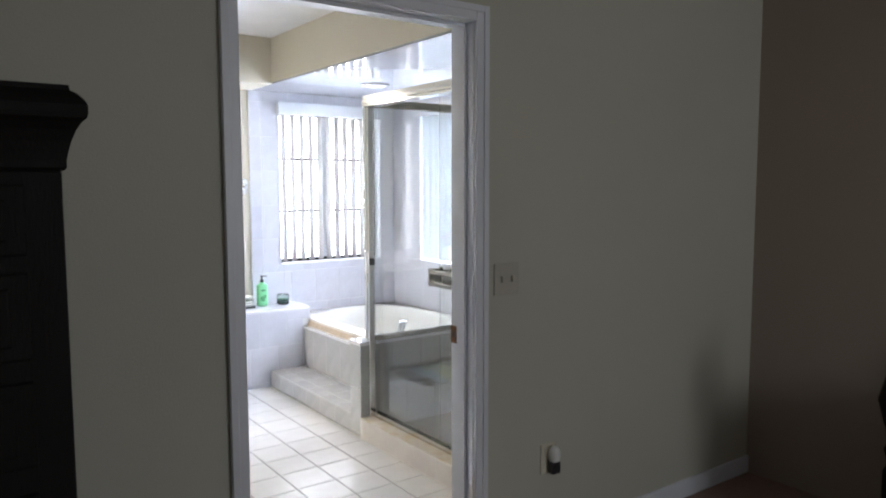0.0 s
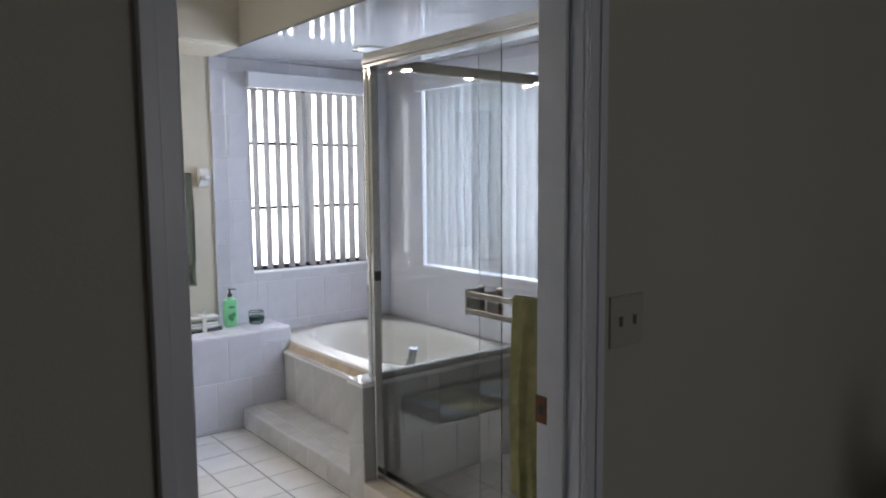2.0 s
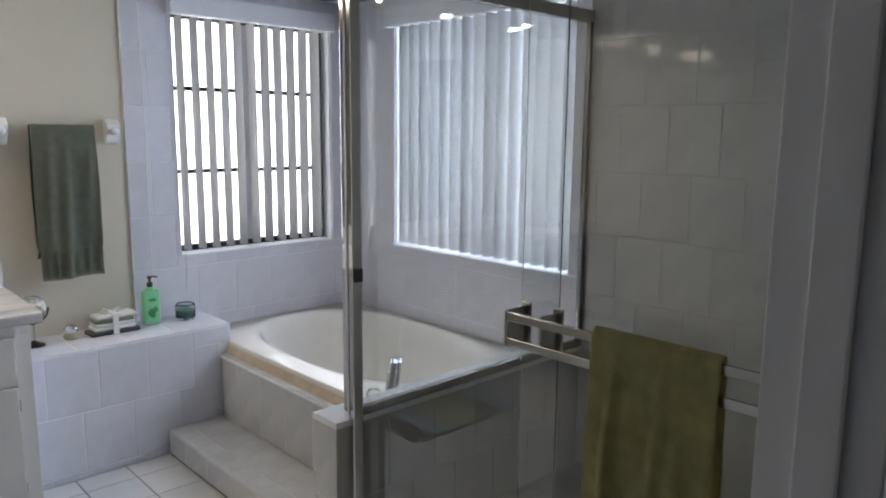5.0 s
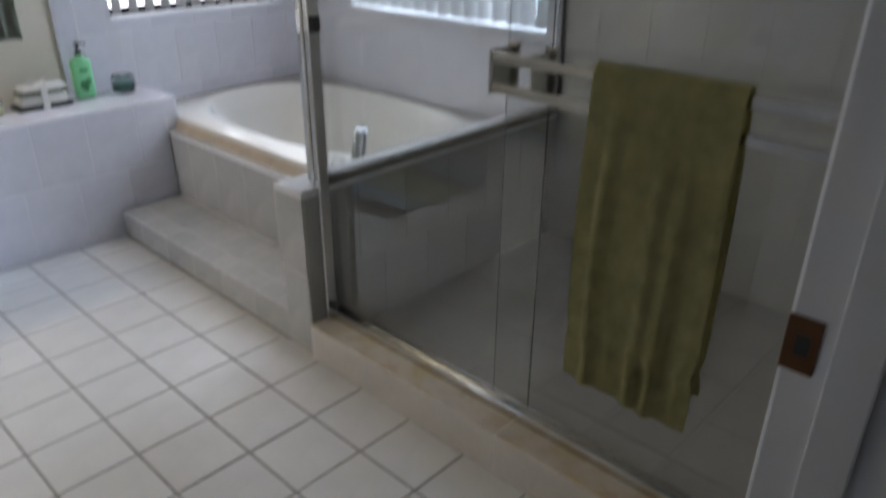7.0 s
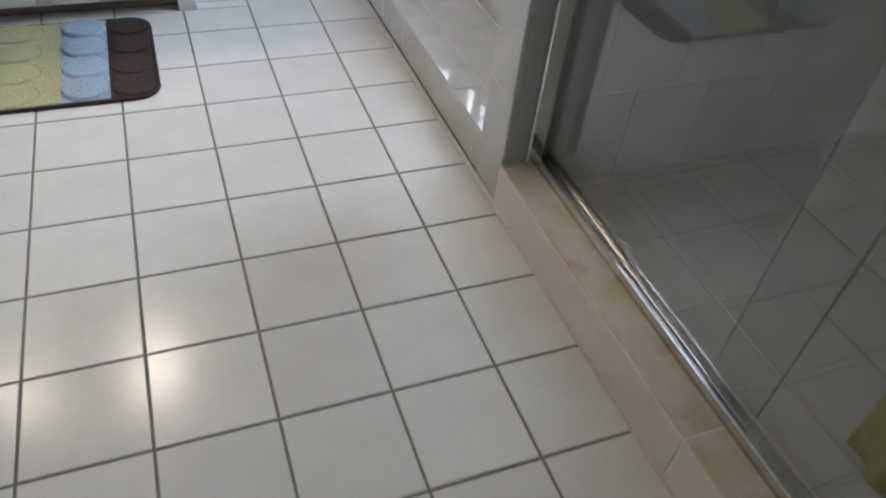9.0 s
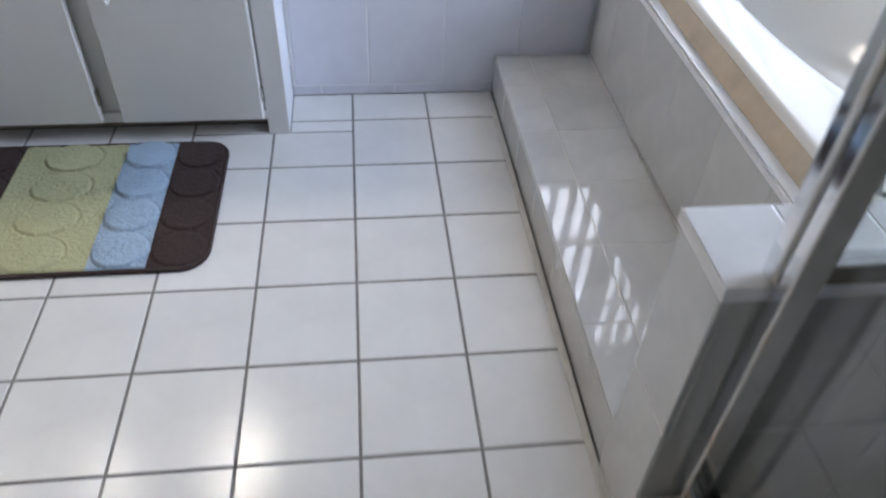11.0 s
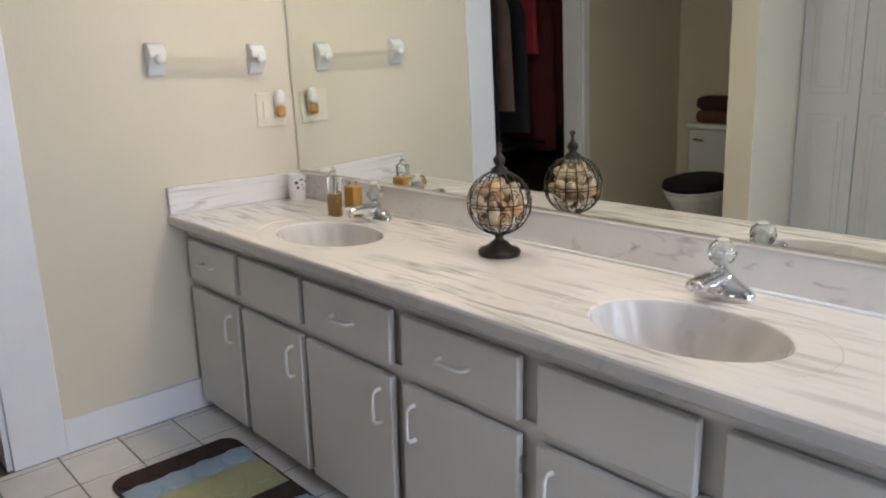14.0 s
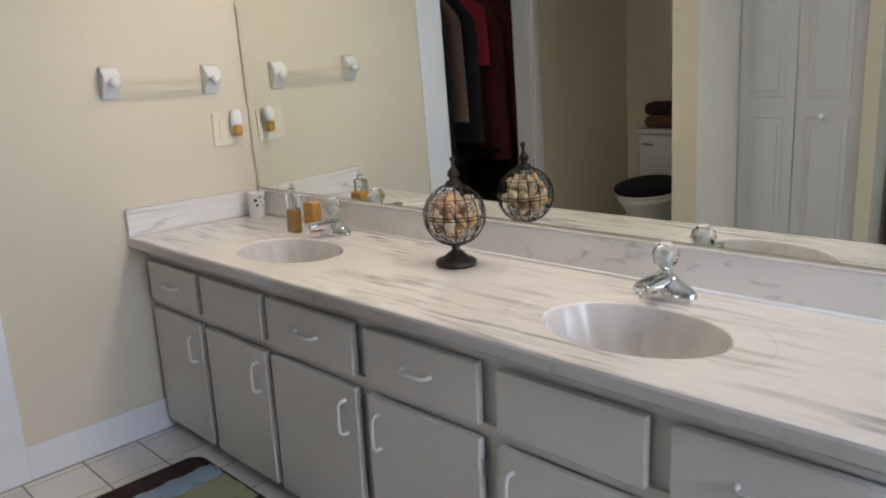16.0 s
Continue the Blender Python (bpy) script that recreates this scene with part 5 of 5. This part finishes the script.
def ovalrows(rows, N=32):
    bm = bmesh.new()
    vs = [[bm.verts.new((rx * math.cos(a), cy + ry * math.sin(a) * (1.08 if math.sin(a) > 0 else 0.95), z)) for a in (2 * math.pi * i / N for i in range(N))] for rx, ry, cy, z in rows]
    for r0, r1 in zip(vs, vs[1:]):
        for i in range(N):
            j = (i + 1) % N
            bm.faces.new((r0[i], r0[j], r1[j], r1[i]))
    bm.faces.new(vs[0][::-1])
    bm.faces.new(vs[-1])
    return bm


mesh_object("bowl", ovalrows([(0.11, 0.20, 0.02, 0), (0.105, 0.19, 0.02, 0.06), (0.10, 0.17, 0.03, 0.16), (0.14, 0.20, 0.07, 0.27), (0.175, 0.235, 0.10, 0.35), (0.185, 0.245, 0.10, 0.385)]), M["ceramic"], to, smooth=True)
mesh_object("seat", ovalrows([(0.185, 0.245, 0.10, 0.387), (0.19, 0.25, 0.10, 0.395), (0.185, 0.245, 0.10, 0.405)]), M["plastic"], to, smooth=True)
mesh_object("lid_cover", ovalrows([(0.190, 0.25, 0.10, 0.407), (0.20, 0.262, 0.10, 0.418), (0.195, 0.255, 0.10, 0.445), (0.15, 0.21, 0.10, 0.462)]), M["black_cloth"], to, "black fleece lid cover", smooth=True)
mesh_object("tank", boxes((-0.215, 0.215, -0.33, -0.14, 0.37, 0.72), bevel=0.02), M["ceramic"], to, smooth=True)
mesh_object("tank_lid", boxes((-0.225, 0.225, -0.34, -0.13, 0.722, 0.755), bevel=0.01), M["ceramic"], to, smooth=True)
mesh_object("lever", tube([(-0.16, -0.135, 0.66), (-0.16, -0.115, 0.66), (-0.09, -0.113, 0.655)], 0.006, 8), M["chrome"], to)
for k, (mname, lab) in enumerate((("tan_terry", "folded brown towel on the toilet tank"), ("brown_terry", "folded dark brown towel on top of a brown towel"))):
    t = thing("folded_towel", (TX - 0.06, -2.49, 0.756 + 0.085 * k), lab, "towel")
    bm = boxes((-0.13, 0.13, -0.075, 0.075, 0.0, 0.084), bevel=0.034)
    mesh_object("cloth", bm, M[mname], t, smooth=True)
t = thing("paper_roll", (TX + 0.16, -2.42, 0.756), "white toilet paper roll standing on the tank", "toilet paper")
mesh_object("roll", lathe([(0.02, 0), (0.055, 0), (0.055, 0.10), (0.02, 0.10)], 24), M["linen"], t)

# ---- closet ----
t = thing("closet_rod", (-3.3, -0.9, 1.75), "dark clothes rod across the closet", "clothes rod")
mesh_object("rod", tube([(0, -1.6, 0), (0, 1.0, 0)], 0.015, 10), M["nickel"], t)
rs = random.Random(4)
for k, (yy, mname, ln) in enumerate(((-1.90, "maroon", 0.9), (-1.76, "maroon", 1.05), (-1.60, "red_cloth", 0.42), (-1.50, "black_cloth", 0.9), (-1.36, "tan_cloth", 0.75), (-1.22, "black_cloth", 1.0), (-1.05, "maroon", 0.8), (-0.9, "black_cloth", 0.95))):
    t = thing("hanging_garment", (-3.3, yy, 1.73), {"maroon": "dark maroon garment hanging in the closet", "red_cloth": "short bright red garment hanging in the closet", "black_cloth": "black garment hanging in the closet", "tan_cloth": "dull tan garment hanging in the closet"}[mname], "clothing", "hanging clothes")
    p1, p2 = rs.uniform(0, 6), rs.uniform(0, 6)

    def fn(u, v, ln=ln, p1=p1):
        a = 2 * math.pi * u
        wd = 0.20 * (0.35 + 0.65 * min(1, v * 6)) * (1 + 0.1 * v)
        return (wd * math.cos(a), 0.035 * math.sin(a) * (1 + 0.25 * math.sin(5 * a + p1)), -0.05 - v * ln)
    mesh_object("cloth", grid(36, 14, fn), M[mname], t, smooth=True)
    mesh_object("hanger", tube([(0, 0, 0.02), (0.012, 0, 0.035), (0.0, 0, 0.045), (-0.01, 0, 0.03), (0, 0, 0), (0, 0, -0.04)], 0.002, 6), M["nickel"], t)
t = thing("low_shelf", (-3.35, -1.35, 0.0), "dark low closet shelf unit", "shelf")
mesh_object("frame", boxes((-0.2, 0.2, -0.5, 0.5, 0.68, 0.70), (-0.2, 0.2, -0.5, -0.48, 0.0, 0.68), (-0.2, 0.2, 0.48, 0.5, 0.0, 0.68), (-0.2, 0.2, -0.48, 0.48, 0.34, 0.36)), M["wood"], t)

# ---- bedroom things ----
ar = thing("armoire", (-2.05, -3.05, 0.0), "tall black-stained wooden armoire with a moulded cornice and panelled drawers", "armoire")


def ap(name, rows, label="", bevel=0.0, parent=None):
    return mesh_object(name, shift(boxes(*rows, bevel=bevel), 2.05, 3.05, 0), M["wood"], parent or ar, label)


ap("body", [(-2.68, -1.38, -3.30, -2.78, 0.06, 1.465)], "black wooden carcass", 0.004)
ap("plinth", [(-2.71, -1.35, -3.325, -2.77, 0.0, 0.85 * 0.12)], "", 0.008)
bm = bmesh.new()
loops = []
for o, z in ((0.0, 1.42), (0.006, 1.425), (0.006, 1.437), (0.010, 1.45), (0.018, 1.47), (0.030, 1.49), (0.043, 1.503), (0.055, 1.51), (0.058, 1.518), (0.058, 1.532), (0.050, 1.542), (0.035, 1.552), (0.020, 1.558), (0.018, 1.567)):
    o *= 0.62
    loops.append([bm.verts.new(p) for p in ((-2.68 - o, -3.30 - o, z + 0.045), (-1.376 + o, -3.30 - o, z + 0.045), (-1.376 + o, -2.77, z + 0.045), (-2.68 - o, -2.77, z + 0.045))])
for la, lb_ in zip(loops, loops[1:]):
    for k in range(4):
        bm.faces.new((la[k], la[(k + 1) % 4], lb_[(k + 1) % 4], lb_[k]))
bm.faces.new(loops[0][::-1])
bm.faces.new(loops[-1])
mesh_object("cornice", shift(bm, 2.05, 3.05, 0), M["wood"], ar, "curved moulded cornice")
for z0_, z1_ in ((0.14, 0.50), (0.54, 0.90), (0.95, 1.10), (1.14, 1.29), (1.32, 1.44)):
    for a, b in ((-2.64, -2.05), (-2.01, -1.44)):
        dr = ap("drawer_front", [(a, b, -3.314, -3.3005, z0_, z1_), (a + 0.03, b - 0.03, -3.320, -3.314, z0_ + 0.025, z1_ - 0.025)], "", 0.003)
        mesh_object("knob", lathe([(0.006, 0), (0.006, 0.01), (0.016, 0.016), (0.012, 0.026), (0, 0.028)], 14, at=((a + b) / 2 + 2.05, -3.320 + 3.05, (z0_ + z1_) / 2), tilt=Matrix.Rotation(radians(90), 4, "X")), M["nickel"], dr)
t = thing("switch_plate", (0.118, YS - 0.1305, 1.10), "beige double switch plate on the bedroom wall", "switch")
mesh_object("plate", boxes((-0.058, 0.058, -0.006, 0, -0.058, 0.058), bevel=0.002), M.setdefault("tan_plate", mat("tan_plate", (0.45, 0.43, 0.365), 0.5)), t)
for dx in (-0.024, 0.024):
    mesh_object("toggle", boxes((dx - 0.005, dx + 0.005, -0.016, -0.006, -0.010, 0.012), bevel=0.001), M["tan_plate"], t)
t = thing("outlet_plate", (0.332, YS - 0.1305, 0.385), "white wall outlet plate with a night light plugged in", "outlet")
mesh_object("plate", boxes((-0.036, 0.036, -0.006, 0, -0.058, 0.058), bevel=0.002), M["plate"], t)
mesh_object("socket", boxes((-0.016, 0.016, -0.009, -0.006, 0.008, 0.042), bevel=0.002), M["plate"], t)
t = thing("night_light", (0.345, YS - 0.1395, 0.36), "small white night light with a dark plug", "night light")
mesh_object("body", boxes((-0.02, 0.022, -0.035, 0, -0.03, 0.02), bevel=0.006), M["dark_plastic"], t)
mesh_object("shade", lathe([(0.02, 0), (0.024, 0.03), (0.016, 0.055), (0, 0.058)], 16, at=(0, -0.02, 0.02)), M["plastic"], t, smooth=True)
bd = thing("bed", (1.1, -4.9, 0.0), "bed with dark turned posts and a brown spread", "bed")
for px, py in ((0.05 + 0.02, 1.25), (0.57, 1.25)):
    mesh_object("bedpost", lathe([(0.045, 0), (0.045, 0.42), (0.03, 0.45), (0.045, 0.50), (0.028, 0.54), (0.05, 0.60), (0.07, 0.68), (0.05, 0.76), (0.022, 0.79), (0.035, 0.83), (0.02, 0.86), (0, 0.87)], 18, at=(px, py, 0)), M["wood"], bd, "dark turned bedpost", smooth=True)
mesh_object("footboard", boxes((0.115, 0.53, 1.23, 1.27, 0.2, 0.62), bevel=0.008), M["wood"], bd)
mesh_object("mattress", boxes((0.04, 0.60, -0.9, 1.22, 0.25, 0.55), bevel=0.05), M["wall_brown"], bd, "brown bedspread", smooth=True)


# ---- tiles, last ----
def subtract(r, h):
    a0, a1, b0, b1 = r
    c0, c1, d0, d1 = h
    if c1 <= a0 or c0 >= a1 or d1 <= b0 or d0 >= b1:
        return [r]
    out = []
    if d0 > b0:
        out.append((a0, a1, b0, d0))
    if d1 < b1:
        out.append((a0, a1, d1, b1))
    m0, m1 = max(b0, d0), min(b1, d1)
    if c0 > a0:
        out.append((a0, c0, m0, m1))
    if c1 < a1:
        out.append((c1, a1, m0, m1))
    return out


TILE_MESHES = {}


def tile_field(parent, axis, level, out, u0, u1, v0, v1, du, dv, ou, ov, material, gap=0.0035, th=0.006, holes=(), stagger=0.0, grout=None):
    """Tiles on the plane axis = level, proud towards out (+1 or -1); u, v are the other two axes in order; ou, ov: where a joint runs."""
    grout_bed(parent, axis, level, out, u0 + 0.001, u1 - 0.001, v0 + 0.001, v1 - 0.001, th, [(h[0] - 0.001, h[1] + 0.001, h[2] - 0.001, h[3] + 0.001) for h in holes], grout or M["grout_w"])
    iu0, iu1 = math.floor((u0 - ou) / du) - 1, math.ceil((u1 - ou) / du) + 1
    iv0, iv1 = math.floor((v0 - ov) / dv), math.ceil((v1 - ov) / dv)
    for j in range(iv0, iv1):
        for i in range(iu0, iu1):
            a = ou + i * du + (stagger * du if j % 2 else 0)
            r = (max(a, u0), min(a + du, u1), max(ov + j * dv, v0), min(ov + (j + 1) * dv, v1))
            if r[1] - r[0] < 0.012 or r[3] - r[2] < 0.012:
                continue
            rs_ = [r]
            for h in holes:
                rs_ = [q for s in rs_ for q in subtract(s, h)]
            for q in rs_:
                w, h_ = q[1] - q[0] - gap, q[3] - q[2] - gap
                if w < 0.008 or h_ < 0.008:
                    continue
                key = (axis, out, round(w, 4), round(h_, 4), th, material.name)
                if key not in TILE_MESHES:
                    b = 0.0018
                    base = [(-w / 2, -h_ / 2, 0), (w / 2, -h_ / 2, 0), (w / 2, h_ / 2, 0), (-w / 2, h_ / 2, 0)]
                    mid = [(x, y, (th - b) * out) for x, y, z in base]
                    top = [((abs(x) - b) * (1 if x > 0 else -1), (abs(y) - b) * (1 if y > 0 else -1), th * out) for x, y, z in base]
                    vs = base + mid + top

                    def P3(p):
                        return {"z": (p[0], p[1], p[2]), "y": (p[0], p[2], p[1]), "x": (p[2], p[0], p[1])}[axis]
                    fs = [(8, 9, 10, 11)] + [(k + o, (k + 1) % 4 + o, (k + 1) % 4 + o + 4, k + o + 4) for o in (0, 4) for k in range(4)]
                    if (axis == "y") == (out > 0):
                        fs = [f[::-1] for f in fs]
                    me = bpy.data.meshes.new("tile")
                    me.from_pydata([P3(p) for p in vs], [], fs)
                    me.materials.append(material)
                    TILE_MESHES[key] = me
                ob = new("tile", TILE_MESHES[key])
                cu, cv = (q[0] + q[1]) / 2, (q[2] + q[3]) / 2
                ob.location = {"z": (cu, cv, level), "y": (cu, level, cv), "x": (level, cu, cv)}[axis]
                ob.parent = parent


def grout_bed(parent, axis, level, out, u0, u1, v0, v1, th, holes, material):
    rects = [(u0, u1, v0, v1)]
    for h in holes:
        rects = [q for s in rects for q in subtract(s, h)]
    bm = bmesh.new()
    a, b = sorted((level, level + out * (th - 0.0014)))
    for p, q, m, n in rects:
        if q - p < 0.004 or n - m < 0.004:
            continue
        if axis == "z":
            box(bm, p, q, m, n, a, b)
        elif axis == "y":
            box(bm, p, q, a, b, m, n)
        else:
            box(bm, a, b, p, q, m, n)
    mesh_object("grout", bm, material, parent)


def ob_named(name):
    return bpy.data.objects[name]


P = 0.2032
tile_field(ob_named("floor"), "z", -0.004, 1, XW + 0.014, 0.383, YS + 0.004, 0.133, P, P, 0.0, 0.0, M["tile_floor"], 0.0046, 0.004, grout=M["grout_f"],
           holes=((-2.69, -0.215, 0.0, 0.2), (-0.215, -0.163, -0.052, 0.2), (-1.645, -1.52, -2.7, -1.2), (-1.52, -0.885, -2.7, -1.75), (-0.95, -0.885, -2.7, -1.65)))
TW, TH = 0.2032, 0.254
tile_field(ob_named("wall_north"), "y", YN, -1, 0.395, XE, 0.455, ZL, TW, TH, 0.30, 0.02, M["tile"], 0.0024, 0.010, holes=(W1, (0.60, 1.7, 0.0, 0.459)), stagger=0.5)
tile_field(ob_named("wall_east"), "x", XE, -1, -1.18, YN - 0.01, 0.03, ZL, TW, TH, -0.02, 0.02, M["tile"], 0.0024, 0.010, holes=(W2, (-1.06, 0.5, 0.0, 0.459), (-1.18, -1.06, 0.0, 0.550)), stagger=0.5)
# south of the glass the tiles turn darker, with the shower's shade painted in
tile_field(ob_named("wall_east"), "x", XE, -1, YS, -1.18, 0.03, ZL, TW, TH, -0.02, 0.02, M["tile_shower_shaded"], 0.0024, 0.010, holes=(W2, NI), stagger=0.5, grout=M["grout_shower"])
tile_field(ob_named("wall_south"), "y", YS, 1, 0.50, XE - 0.01, 0.03, ZL, TW, TH, 0.5, 0.02, M["tile_shower_shaded"], 0.0024, 0.008, stagger=0.5, grout=M["grout_shower"])
led = ob_named("ledge")
tile_field(led, "y", 0.140, -1, -0.162, 0.704, 0.0, 0.541, TW, TH, 0.05, 0.03, M["tile"], 0.0024, 0.008, stagger=0.35, holes=((0.652, 0.73, 0.0, 0.465),))
tile_field(led, "z", 0.541, 1, -0.162, 0.712, 0.133, YN - 0.011, TW, 0.29, 0.05, 0.133, M["tile"], 0.0024, 0.0075)
tile_field(led, "x", 0.704, 1, 0.132, YN - 0.011, 0.458, 0.541, 0.4, 0.3, 0.132, 0.4, M["tile"], 0.0024, 0.007)
apn = ob_named("tub_apron")
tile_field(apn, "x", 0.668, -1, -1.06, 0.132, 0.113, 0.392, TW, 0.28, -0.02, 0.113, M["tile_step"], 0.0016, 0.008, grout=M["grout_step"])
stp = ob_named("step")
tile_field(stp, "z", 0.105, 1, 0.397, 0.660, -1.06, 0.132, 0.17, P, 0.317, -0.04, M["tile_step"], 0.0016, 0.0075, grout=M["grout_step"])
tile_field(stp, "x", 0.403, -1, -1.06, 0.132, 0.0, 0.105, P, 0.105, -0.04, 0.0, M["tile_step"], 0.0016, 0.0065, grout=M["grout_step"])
kw = ob_named("knee_wall")
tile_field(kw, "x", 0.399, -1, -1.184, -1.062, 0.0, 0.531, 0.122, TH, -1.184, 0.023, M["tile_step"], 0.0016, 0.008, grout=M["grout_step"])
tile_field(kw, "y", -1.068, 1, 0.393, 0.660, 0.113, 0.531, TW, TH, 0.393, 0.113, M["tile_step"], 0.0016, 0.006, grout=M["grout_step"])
tile_field(kw, "y", -1.178, -1, 0.393, XE - 0.011, 0.03, 0.531, TW, TH, 0.5, 0.02, M["tile_shower_shaded"], 0.0024, 0.007, stagger=0.5, grout=M["grout_shower"])
tile_field(kw, "z", 0.531, 1, 0.387, XE - 0.011, -1.190, -1.056, 0.11, 0.15, 0.387, -1.190, M["tile_step"], 0.0024, 0.0195)
cb = ob_named("shower_curb")
tile_field(cb, "x", 0.392, -1, YS + 0.015, -1.185, 0.0, 0.114, 0.72, 0.2, -1.203, 0.0, M["curb"], 0.0012, 0.0065)
tile_field(cb, "z", 0.114, 1, 0.386, 0.53, YS + 0.002, -1.185, 0.15, 0.72, 0.386, -1.203, M["curb_top"], 0.0012, 0.004)
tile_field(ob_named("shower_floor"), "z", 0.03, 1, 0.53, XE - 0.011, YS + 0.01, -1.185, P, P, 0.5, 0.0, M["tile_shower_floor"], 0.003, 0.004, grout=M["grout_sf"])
